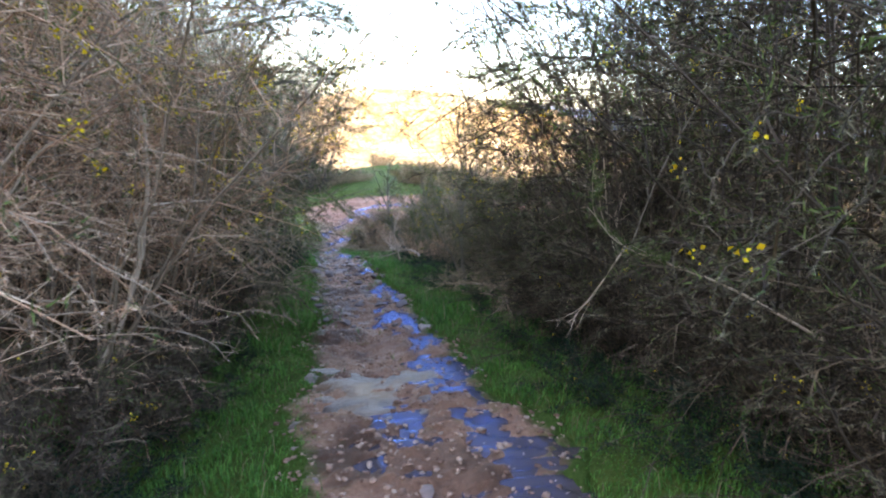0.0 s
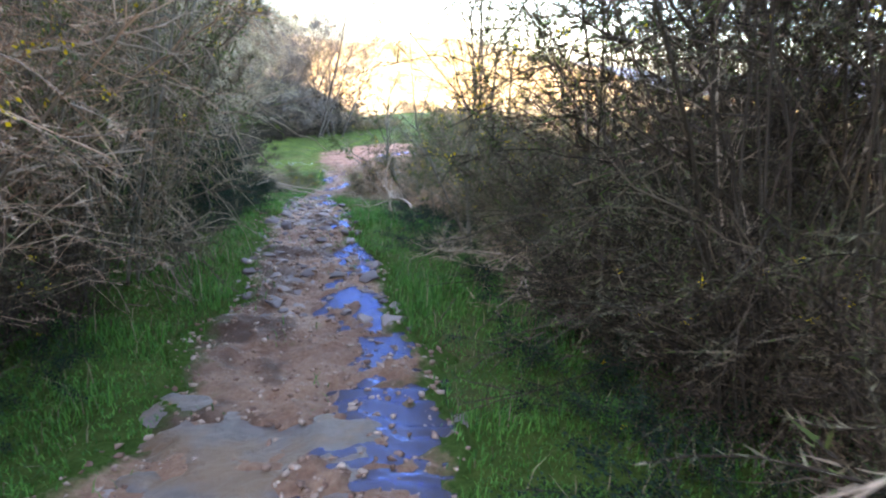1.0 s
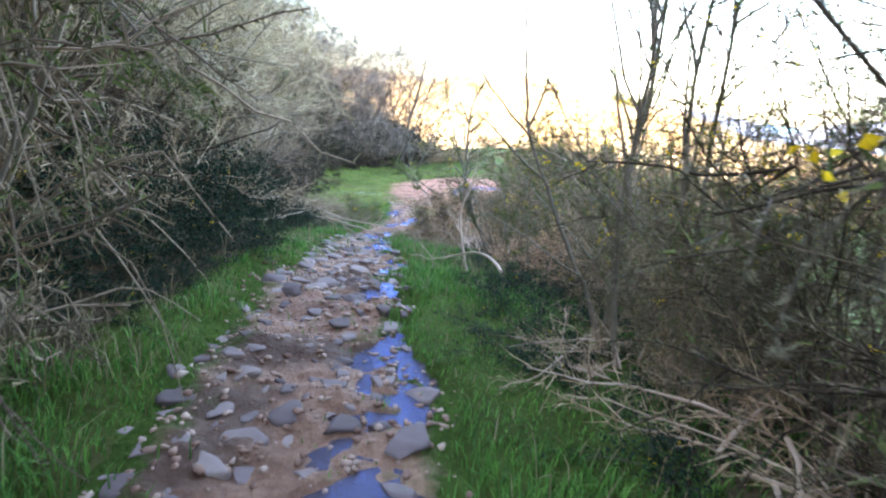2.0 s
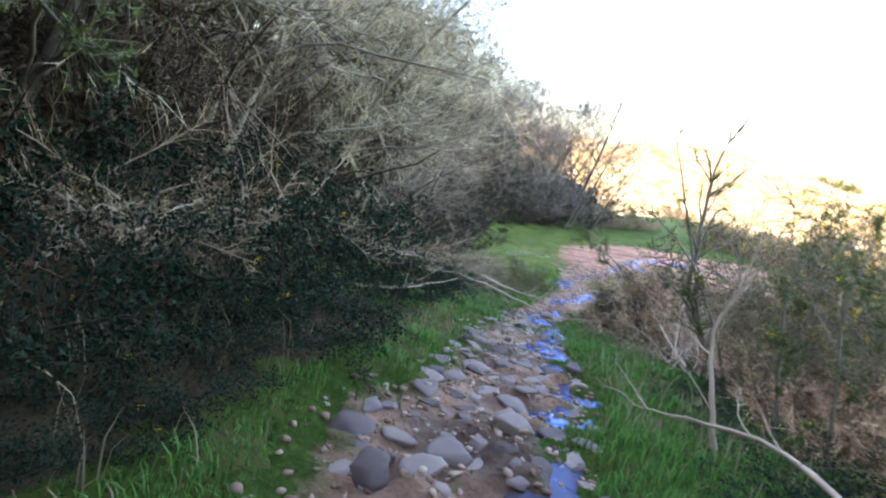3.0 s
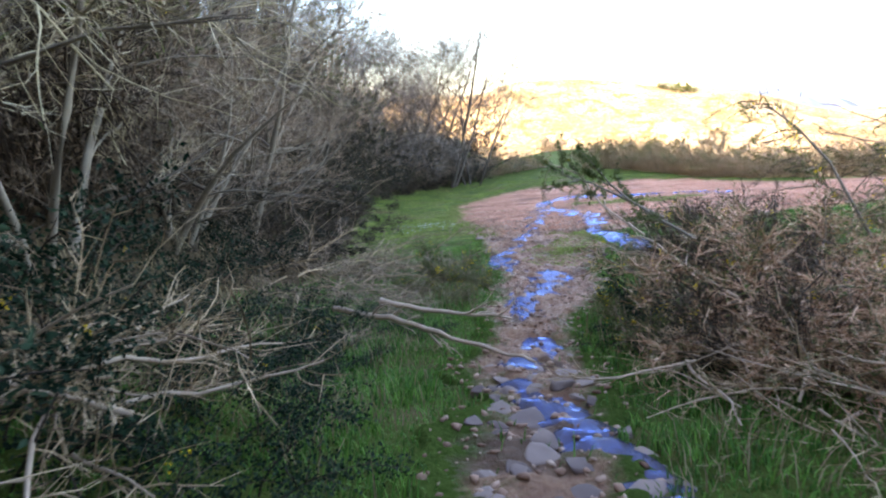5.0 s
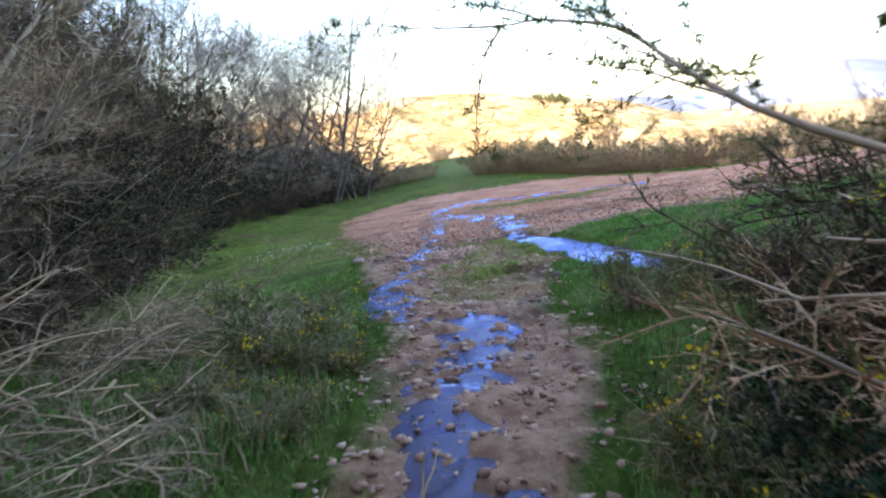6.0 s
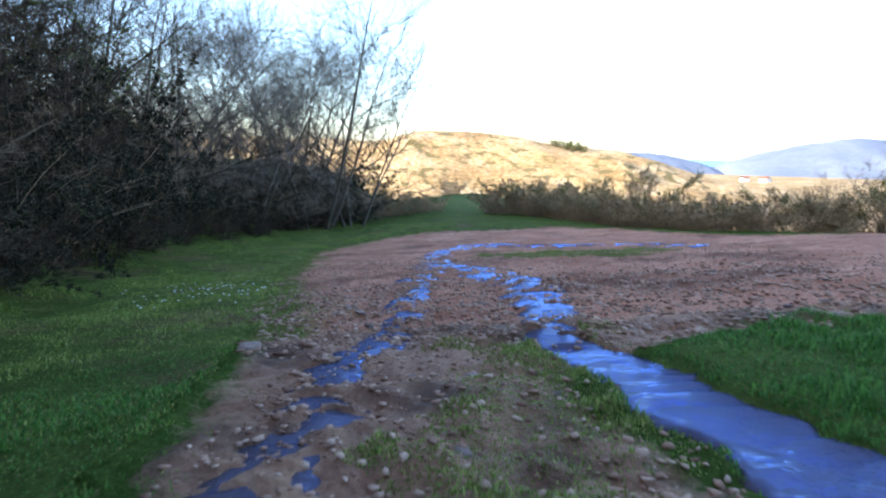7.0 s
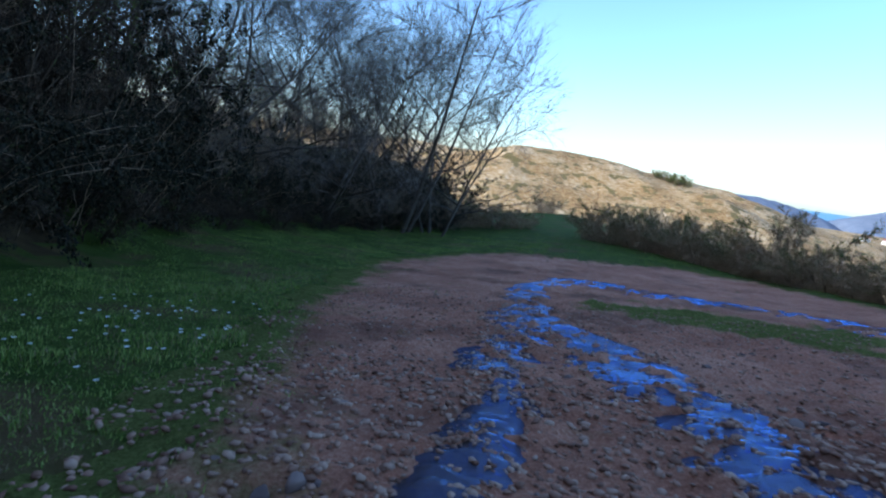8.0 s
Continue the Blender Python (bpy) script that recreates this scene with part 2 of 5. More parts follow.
def tubes(P, R, sides=3):
    """Tubes along polylines P (n, k, 3) with radii R (n, k): vertices and quads."""
    n, k, _ = P.shape
    T = unit(np.gradient(P, axis=1))
    ref = np.where(np.abs(T[..., 2:3]) > 0.9, np.array([1.0, 0, 0]), np.array([0, 0, 1.0]))
    A = unit(np.cross(T, ref))
    B = np.cross(T, A)
    ang = np.arange(sides) * 2 * np.pi / sides
    V = P[:, :, None] + R[:, :, None, None] * (np.cos(ang)[:, None] * A[:, :, None] + np.sin(ang)[:, None] * B[:, :, None])
    idx = np.arange(n * k * sides).reshape(n, k, sides)
    a, b = idx[:, :-1], idx[:, 1:]
    F = np.stack([a, np.roll(a, -1, 2), np.roll(b, -1, 2), b], -1)
    return V.reshape(-1, 3), F.reshape(-1, 4)


def joined(pieces):
    V, F, off = [], [], 0
    for v, f in pieces:
        V.append(v), F.append(f + off)
        off += len(v)
    return np.concatenate(V), np.concatenate(F)


def bowed(start, way, length, points, bow, droop, g):
    """Polylines that leave start along way, wander by bow and sag by droop."""
    n = len(start)
    out = np.zeros((n, points, 3))
    out[:, 0] = start
    d = unit(way)
    for i in range(1, points):
        d = unit(d + g.normal(0, bow, (n, 3)) + np.array([0, 0, -droop]))
        out[:, i] = out[:, i - 1] + d * (length / (points - 1))[:, None]
    return out


def along(P, per, g, lo=0.25, hi=1.0):
    """Random spots on polylines: places, directions, fractions and line numbers, per of them on each."""
    n, k, _ = P.shape
    who = np.repeat(np.arange(n), per)
    f = g.uniform(lo, hi, len(who))
    s = f * (k - 1)
    i = np.minimum(s.astype(int), k - 2)
    w = (s - i)[:, None]
    a, b = P[who, i], P[who, i + 1]
    return a * (1 - w) + b * w, unit(b - a), f, who


def scatter_way(d, spread, g, up=0.0):
    return unit(d + g.normal(0, spread, d.shape) + np.array([0, 0, up]))


def spikes(at, way, length, width, g):
    """Flat tapered spines: triangles."""
    side = unit(np.cross(way, g.normal(0, 1, way.shape)))
    V = np.stack([at - side * width[:, None], at + side * width[:, None], at + way * length[:, None]], 1)
    return V.reshape(-1, 3), np.arange(len(at) * 3).reshape(-1, 3)


def leaves(at, way, length, width, g):
    """Folded leaves: two triangles pairs as quads with a raised midrib."""
    side = unit(np.cross(way, g.normal(0, 1, way.shape)))
    up = np.cross(side, way)
    mid = at + way * (length * 0.5)[:, None]
    tip = at + way * length[:, None] - up * (length * 0.15)[:, None]
    l = mid - side * width[:, None] + up * (width * 0.35)[:, None]
    r = mid + side * width[:, None] + up * (width * 0.35)[:, None]
    V = np.stack([at, l, tip, r], 1).reshape(-1, 3)
    i = np.arange(len(at))[:, None] * 4
    F = np.concatenate([i + np.array([0, 1, 2]), i + np.array([0, 2, 3])])
    return V, F


# ---------------------------------------------------------------- lie of the land
def line(y, ys, vs):
    return np.interp(y, ys, vs)


def smooth_step(a, b, v):
    """0 at a, 1 at b, eased; a may lie above b."""
    s = np.clip((np.asarray(v, float) - a) / (b - a), 0, 1)
    return s * s * (3 - 2 * s)


def fall(y):
    """Height of the way's middle."""
    return line(y, [-60, -5, 0, 5, 7, 9, 11, 14, 17.5, 20, 23, 25.5, 28.4, 30, 39, 44, 60, 90],
                [5.5, 0.55, 0.05, -0.7, -0.95, -1.05, -1.15, -1.63, -2.4, -2.8, -3.1, -3.33, -3.62, -3.8, -4.85, -5.4, -6.6, -9])


def middle(y):
    return line(y, [-60, 0, 5, 7, 9, 10.4, 12, 14, 17.5, 20, 23, 26, 30, 39, 60],
                [2, 0.1, -0.2, -0.45, -0.95, -1.5, -1.85, -2.2, -3.1, -3.4, -3.6, -3.6, -3.6, -3.8, -4])


def cross(y):
    return line(y, [-60, 4, 9, 14, 18, 22, 28, 45, 60], [0.05, 0.12, 0.05, 0.0, 0.03, 0.08, 0.11, 0.08, 0.08])


def left_edge(y):
    return line(y, [-6, 0, 3.6, 5.4, 7.5, 9.75, 11.5, 13.6, 15.5, 17, 19, 21.7, 23.3, 26.9, 29, 30.5, 33.5, 37.7, 44, 50, 56],
                [-1.1, -1.15, -1.25, -1.48, -1.75, -2.25, -2.53, -2.95, -3.35, -3.6, -3.76, -4.1, -4.45, -5.5, -5.9, -6.4, -7.5, -8.6, -9.9, -8.6, -6])


def right_edge(y):
    return line(y, [-6, 0, 3.8, 5, 6.7, 8.2, 10, 11.2, 13.1, 14.3, 15.5, 17, 19, 21.8, 24, 25.8, 26.8],
                [1.3, 1.3, 0.98, 0.7, 0.27, -0.2, -0.87, -1.12, -1.6, -2.05, -2.35, -2.75, -2.78, -2.55, -2.5, -2.45, -1.2])


def bank_foot(y):
    return line(y, [-10, 0, 8, 12, 16, 20, 29, 35, 45, 54, 63, 72, 90, 140, 400], [-3, -3, -3.1, -3.5, -4.9, -6.0, -10, -13.2, -15.4, -16, -13, -12, -16, -60, -400])


def far_line(x):
    """Where the hedge closes the gravel on the valley side."""
    return line(x, [-16, -8, -4, 0, 3, 5.6, 9, 14, 25, 60], [70, 66, 64, 62, 55, 48, 43, 40, 37, 34])


def soft_plus(v, k):
    return k * np.logaddexp(0, np.asarray(v, float) / k)


def lie(x, y):
    """The ground without its small relief, with unseen hills added for shade."""
    x, y = np.asarray(x, float), np.asarray(y, float)
    z = fall(np.minimum(y, 66)) + cross(y) * np.clip(x - middle(y), -6, 12)
    u = soft_plus(bank_foot(y) - x, 0.4)
    b = 3.0 + 1.2 * smooth_step(21, 27, y)
    z = z + b * np.tanh((0.5 + 0.4 * smooth_step(21, 27, y)) * u / b) + 0.02 * np.minimum(u, 60)
    # Added rise behind the start of the path, never in view.
    z = z + 60 * np.tanh(0.28 * soft_plus(-9 - y, 1.0) / 60)
    # Dip in the added left hill, lets sun reach the hedge.
    sun_gap = 1 - 0.44 * np.exp(-((y - 0.467 * x - 37) / 9) ** 2)
    # Unseen left hill, added to keep path, gravel and trees in shade.
    z = z + 95 * np.tanh(0.85 * soft_plus(-34 - x, 3.0) / 95) * smooth_step(75, 40, y) * sun_gap
    z = z + 5.4 * np.exp(-((x + 4) / 13) ** 2 - ((y - 93) / 20) ** 2)
    w = soft_plus(y - far_line(x) - 4, 1.5)
    v = soft_plus(x - 9 - 0.4 * np.maximum(y - 20, 0), 1.5)
    z = z - 24 * np.tanh(0.22 * (w * smooth_step(30, 44, y) + v) / 24)
    return z - 70 * smooth_step(1250, 2000, y)


def on_way(x, y):
    """1 on the trodden way and the gravel, 0 on the grass, with ragged edges."""
    x, y = np.asarray(x, float), np.asarray(y, float)
    rag = 0.5 * fbm(x, y, 0.7, 4)
    l = smooth_step(-0.12, 0.12, x - left_edge(y) + rag)
    r_trail = smooth_step(-0.12, 0.12, right_edge(y) - x + rag)
    ends = far_line(x) - line(x, [-8, -2, 2, 5, 10], [11, 9.5, 4, 1.6, 1.2]) - y
    r_open = smooth_step(-0.3, 0.3, y - 26.7 - 0.28 * np.maximum(x - 1.5, 0) + 2 * rag)
    return l * np.maximum(r_trail, r_open) * smooth_step(-0.5, 0.5, ends + 2 * rag)


def isle(x, y):
    """1 on the thin turf between the streams on the gravel."""
    return smooth_step(0.3, 0.75, np.exp(-((x + 0.8) / 2.8) ** 2 - ((y - 37.2 + 0.3 * (x + 0.8)) / 2.0) ** 2) + 0.5 * fbm(x, y, 0.8, 4))


def soft_edge(x, y, r):
    """0 well inside the trodden way, 0.5 at its edge, 1 well outside."""
    ring = [on_way(x + k * r * math.cos(a), y + k * r * math.sin(a)) for a in np.arange(8) * math.pi / 4 for k in (0.5, 1.0)]
    return 1 - sum(ring) / len(ring)


def mark_edge(me, V, r):
    near = me.attributes.new("edge", "FLOAT", "POINT")
    near.data.foreach_set("value", (soft_edge(V[:, 0], V[:, 1], r) + 0.42 * isle(V[:, 0], V[:, 1])).astype(np.float32))
    return me


def pool(x, y):
    """1 in the long puddle in the grass."""
    c = line(y, [22.6, 23.5, 24.2, 24.7, 25.3, 26, 26.8], [-1.5, -1.85, -1.95, -2.1, -2.28, -2.45, -2.8])
    w = line(y, [22.6, 23.0, 23.5, 24.2, 24.7, 25.3, 26, 26.8], [0.0, 0.2, 0.3, 0.33, 0.28, 0.24, 0.22, 0.1])
    return smooth_step(0.0, 0.5, 1.2 - np.abs(x - c + 0.15 * fbm(x, y, 0.5, 3)) / np.maximum(w, 0.02)) * smooth_step(22.6, 22.9, y) * smooth_step(27.0, 26.7, y)


def water_level(x, y):
    """Level of the trickle over the way; stones and ruts break its outline."""
    d = np.full(np.shape(x), -1.0)
    for ys, xs, ws, deep in STREAMS:
        c = line(y, ys, xs) + 0.1 * np.sin(y * 2.1)
        w = line(y, ys, ws)
        inside = 1 - np.abs(x - c) / np.maximum(w, 0.01)
        inside = np.where((y > ys[0]) & (y < ys[-1]), inside, -1)
        d = np.maximum(d, np.minimum(inside, 0.45) * 2.2 * deep - 0.024)
    return np.maximum(d, np.where(pool(x, y) > 0.02, -0.006 - 0.05 * (1 - smooth_step(0.02, 0.35, pool(x, y))), -1))


STREAMS = [
    ([2, 4, 5.2, 6.2, 8, 10, 11.5, 13, 14.5, 16, 17.5, 19, 20.5, 22, 22.6], [0.5, 0.45, 0.15, -0.1, -0.5, -1.1, -1.4, -1.75, -2.2, -2.75, -3.2, -3.35, -3.4, -3.55, -3.7],
     [0.3, 0.32, 0.34, 0.28, 0.28, 0.22, 0.2, 0.17, 0.17, 0.15, 0.16, 0.18, 0.22, 0.32, 0.3], 0.027),
    ([3.6, 4.4, 5.2, 5.8], [-0.5, -0.45, -0.3, -0.2], [0.2, 0.3, 0.3, 0.1], 0.024),
    ([20.5, 21.5, 22.5, 24, 26, 28, 29.5], [-3.6, -3.65, -3.9, -4.3, -4.2, -4.1, -4.2], [0.1, 0.32, 0.36, 0.2, 0.2, 0.2, 0.15], 0.024),
    ([28.5, 30, 31.7, 34.3, 37, 40.2, 42, 43.5], [-4.1, -4.2, -4.35, -4.4, -4.5, -4.7, -4.5, -4.0], [0.2, 0.22, 0.26, 0.5, 0.42, 0.4, 0.5, 0.9], 0.034),
    ([26.4, 27.2, 28, 28.7, 29.8, 31, 32.6, 34, 35.5], [-2.6, -2.77, -2.72, -2.57, -2.55, -2.8, -3.2, -3.8, -4.1], [0.2, 0.26, 0.28, 0.32, 0.4, 0.46, 0.55, 0.55, 0.4], 0.042),
    ([40.3, 41.5, 42.5, 43.6, 45], [1.6, 0.2, -1.2, -2.6, -3.4], [1.0, 1.8, 1.6, 1.5, 1.2], 0.029),
    ([37.6, 38.4, 39.4, 40.2], [2.5, 2.2, 1.9, 1.5], [0.3, 0.9, 0.9, 0.4], 0.026),
]


def height(x, y):
    w = on_way(x, y)
    rough = 0.05 * fbm(x, y, 0.9, 4) + 0.25 * fbm(x, y, 6, 2) * (1 - w) * 0.5
    stony = 0.085 * fbm(x, y, 0.3, 4) + (0.03 + 0.05 * smooth_step(-0.05, -0.02, water_level(x, y))) * fbm(x + 3.7, y, 0.13, 2)
    return lie(x, y) + rough * (1 - w) + stony * w - 0.04 * w - 0.09 * pool(x, y)


def steps(lo, hi, fine, out_lo, out_hi, grow=1.22):
    mid = list(np.arange(lo, hi, fine))
    a, s = [lo], fine
    while a[-1] > out_lo:
        s *= grow
        a.append(a[-1] - s)
    b, s = [mid[-1]], fine
    while b[-1] < out_hi:
        s *= grow
        b.append(b[-1] + s)
    return np.array(a[:0:-1] + mid + b[1:])


def sheet(xs, ys, z):
    X, Y = np.meshgrid(xs, ys)
    V = np.stack([X, Y, z(X, Y)], -1).reshape(-1, 3)
    i = np.arange(X.size).reshape(X.shape)
    F = np.stack([i[:-1, :-1], i[:-1, 1:], i[1:, 1:], i[1:, :-1]], -1).reshape(-1, 4)
    return V, F


def cut(V, F, keep):
    """Only the faces to keep, with their vertices."""
    F = F[keep]
    used = np.unique(F)
    back = np.zeros(len(V), int)
    back[used] = np.arange(len(used))
    return V[used], back[F]


V, F = sheet(steps(-7, 3, 0.12, -4000, 4000, 1.12), steps(-2, 33, 0.13, -4000, 4500, 1.1), lambda x, y: height(x, y) - 0.06 * smooth_step(0.45, 0.7, on_way(x, y)))
me = mesh_from("ground", V, F, SOIL)
me.materials.append(LITTER), me.materials.append(HEATH)
mid = V[F].mean(1)
gx, gy = mid[:, 0], mid[:, 1]
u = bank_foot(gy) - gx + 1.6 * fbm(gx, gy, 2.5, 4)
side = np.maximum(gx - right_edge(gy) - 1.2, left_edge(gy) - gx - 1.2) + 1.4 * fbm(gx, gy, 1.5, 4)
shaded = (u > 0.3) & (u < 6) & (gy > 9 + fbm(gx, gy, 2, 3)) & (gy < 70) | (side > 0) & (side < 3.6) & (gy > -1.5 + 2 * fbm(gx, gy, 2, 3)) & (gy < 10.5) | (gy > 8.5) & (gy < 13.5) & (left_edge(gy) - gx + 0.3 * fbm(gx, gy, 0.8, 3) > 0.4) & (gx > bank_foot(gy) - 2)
far_off = (mid[:, 1] > 150) | (mid[:, 0] > 55)
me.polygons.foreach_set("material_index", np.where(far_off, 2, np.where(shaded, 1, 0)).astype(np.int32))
ground = new("ground", me)
tagged(ground, "sloping grassy ground of a hillside, falling to a valley", "ground", kind="structure")

V, F = sheet(np.arange(-6.5, 1.6, 0.036), np.concatenate([np.arange(-2, 2, 0.06), np.arange(2, 27.9, 0.036)]), lambda x, y: height(x, y) - 0.05 * (1 - smooth_step(0.25, 0.5, on_way(x, y))) - 0.02 * smooth_step(27.3, 27.8, y))
mid = V[F].mean(1)
V2, F2 = cut(V, F, on_way(mid[:, 0], mid[:, 1]) > 0.2)
trail = new("path", mark_edge(mesh_from("path", V2, F2, MUD), V2, 0.4))
tagged(trail, "muddy, stony footpath running with water, between grass verges", "path", kind="structure")
V, F = sheet(np.concatenate([np.arange(-12, -5.6, 0.16), np.arange(-5.6, -1.4, 0.042), np.arange(-1.4, 8, 0.16), np.arange(8, 34, 0.4)]), np.concatenate([np.arange(26.6, 36, 0.045), np.arange(36, 44, 0.09), np.arange(44, 62, 0.22)]), lambda x, y: height(x, y) - 0.05 * (1 - smooth_step(0.25, 0.5, on_way(x, y))) - 0.04 * (1 - smooth_step(26.7, 27.5, y)))
mid = V[F].mean(1)
V2, F2 = cut(V, F, on_way(mid[:, 0], mid[:, 1]) > 0.2)
road = new("road", mark_edge(mesh_from("road", V2, F2, GRAVEL), V2, 1.3))
tagged(road, "reddish gravel track, wet in places, bending across the slope", "road", kind="structure")


# ---------------------------------------------------------------- water
def tread(x, y):
    """The same place up the nearest little step: water lies level between small falls."""
    s = (y + 0.55 * fbm(x, y, 0.7, 3)) / 0.22
    k = np.floor(s)
    return y + 0.22 * (k + 0.5 * smooth_step(0.0, 0.12, s - k) + 0.5 * smooth_step(0.88, 1.0, s - k) - s)


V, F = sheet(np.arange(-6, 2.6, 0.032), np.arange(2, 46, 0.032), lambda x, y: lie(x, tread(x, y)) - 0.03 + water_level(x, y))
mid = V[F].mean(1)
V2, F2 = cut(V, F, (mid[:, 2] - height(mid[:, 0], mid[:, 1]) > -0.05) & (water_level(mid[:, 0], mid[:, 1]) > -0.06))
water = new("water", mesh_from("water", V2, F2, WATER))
tagged(water, "shallow trickling water and puddles, reflections tinted sky blue", "water", kind="structure")


# ---------------------------------------------------------------- plants
def each(name, P, R, sides, material, parent, label=""):
    """One part for every polyline."""
    R = np.broadcast_to(R, P.shape[:2])
    for i in range(len(P)):
        part(name, mesh_from(name, *tubes(P[i:i + 1], R[i:i + 1], sides), material), parent, label)


def gorse(name, seed, radius, tall, label, stems=24, side=15, twigs=7, spine=9, green=0.5, blooms=50, rust=False, thick=1.0, long_spine=1.0, low=0.06, lean_to=(0, 0), category="gorse bush", even=0.55, stem=1.0, dry_m=None, shade_low=0.0, sprays=0):
    """A dense spiny bush: stems, branches, twigs, live and dry spines, blossoms."""
    g = np.random.default_rng(seed)
    bush = thing(name, label, category)
    ang, r = g.uniform(0, 2 * np.pi, stems), radius * 0.4 * np.sqrt(g.random(stems))
    start = np.stack([r * np.cos(ang), r * np.sin(ang), np.full(stems, -0.12)], 1)
    lean = g.uniform(0.1, 1.35, stems) * radius / tall
    way = np.stack([np.cos(ang) * lean + lean_to[0], np.sin(ang) * lean + lean_to[1], np.ones(stems)], 1)
    S = bowed(start, way, tall * g.uniform(even, 1.05, stems), 7, 0.13, 0.012, g)
    each("stem", S, np.linspace(0.017, 0.005, 7)[None] * g.uniform(0.6, 1.3, (stems, 1)) * thick * stem, 5, DARK_STEM if dry_m else TWIG if rust else BARK, bush)
    at, d, f, who = along(S, side, g, low)
    out = unit(np.stack([at[:, 0], at[:, 1], 0 * at[:, 0]], 1))
    B = bowed(at, scatter_way(d * 0.5 + out * 0.5, 0.6, g, 0.0), tall * g.uniform(0.1, 0.26, len(at)) * (1.25 - 0.5 * f), 4, 0.2, 0.02, g)
    wood = dry_m or (RUST if rust else TWIG)
    part("branch", mesh_from("branch", *tubes(B, np.linspace(0.006, 0.0025, 4)[None] * g.uniform(0.6, 1.3, (len(at), 1)) * thick * stem ** 0.5, 3), wood), bush, kind="stuff")
    at, d, f, who = along(B, twigs, g, 0.1)
    way, ln = scatter_way(d, 0.7, g, 0.12), g.uniform(0.08, 0.26, len(at))
    T = np.stack([at, at + way * ln[:, None]], 1)
    # Low twigs take a darker colour, painting in shade at the bush's foot.
    low_down = (at[:, 2] < shade_low * tall * g.uniform(0.6, 1.4, len(at))) if shade_low else np.zeros(len(at), bool)
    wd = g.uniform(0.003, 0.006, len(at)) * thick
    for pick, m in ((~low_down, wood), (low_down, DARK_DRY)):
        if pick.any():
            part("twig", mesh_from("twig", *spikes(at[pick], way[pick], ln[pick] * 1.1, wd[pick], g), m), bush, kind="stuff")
    at, d, f, who = along(T, spine, g, 0.1)
    out = np.hypot(at[:, 0], at[:, 1]) / radius * 0.55 + at[:, 2] / tall * 0.75
    live = out + g.normal(0, 0.18, len(at)) > 1.25 - green
    wayS = scatter_way(d, 0.8, g, 0.15)
    ln, wd = g.uniform(0.025, 0.075, len(at)) * long_spine, g.uniform(0.0026, 0.0056, len(at)) * thick
    # Same painted shade for the low dry spines.
    low_down = (at[:, 2] < shade_low * tall * g.uniform(0.6, 1.4, len(at))) if shade_low else np.zeros(len(at), bool)
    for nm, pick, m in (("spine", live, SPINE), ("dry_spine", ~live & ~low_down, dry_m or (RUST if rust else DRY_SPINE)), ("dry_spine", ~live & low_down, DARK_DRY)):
        if pick.sum():
            part(nm, mesh_from(nm, *spikes(at[pick], wayS[pick], ln[pick], wd[pick], g), m), bush, kind="stuff")
    if sprays:
        here, d, f, who = along(B, 1 + sprays // len(B), g, 0.5)
        here, d = here[:sprays], d[:sprays]
        reach = unit(np.stack([here[:, 0], here[:, 1], 0 * here[:, 0]], 1) + 1e-6)
        S2 = bowed(here, reach * 0.8 + d * 0.5 + g.normal(0, 0.35, d.shape), g.uniform(0.22, 0.6, len(here)), 6, 0.16, 0.07, g)
        part("spray", mesh_from("spray", *tubes(S2, np.linspace(0.0045, 0.0018, 6)[None] * np.ones((len(S2), 1)), 3), DARK_STEM if dry_m else TWIG), bush, kind="stuff")
        spot, d, f, who = along(S2, 46, g, 0.12)
        part("spray_spine", mesh_from("spray_spine", *spikes(spot, scatter_way(d * 0.7, 0.75, g, 0.05), g.uniform(0.018, 0.045, len(spot)), g.uniform(0.0016, 0.0034, len(spot)), g), RUST if rust else SPRAY), bush, "dense short spines", kind="stuff")
    if blooms:
        high = at[(out > np.quantile(out, 0.7))]
        pick = high[g.integers(0, len(high), blooms)]
        spots = np.repeat(pick, 7, 0) + g.normal(0, 0.02, (blooms * 7, 3))
        part("blossom", mesh_from("blossom", *leaves(spots, unit(g.normal(0, 1, spots.shape) + np.array([0, 0, 0.6])), g.uniform(0.014, 0.028, len(spots)),
                                                     g.uniform(0.007, 0.012, len(spots)), g), PETAL), bush, "small yellow gorse blossom", kind="stuff")
    return bush


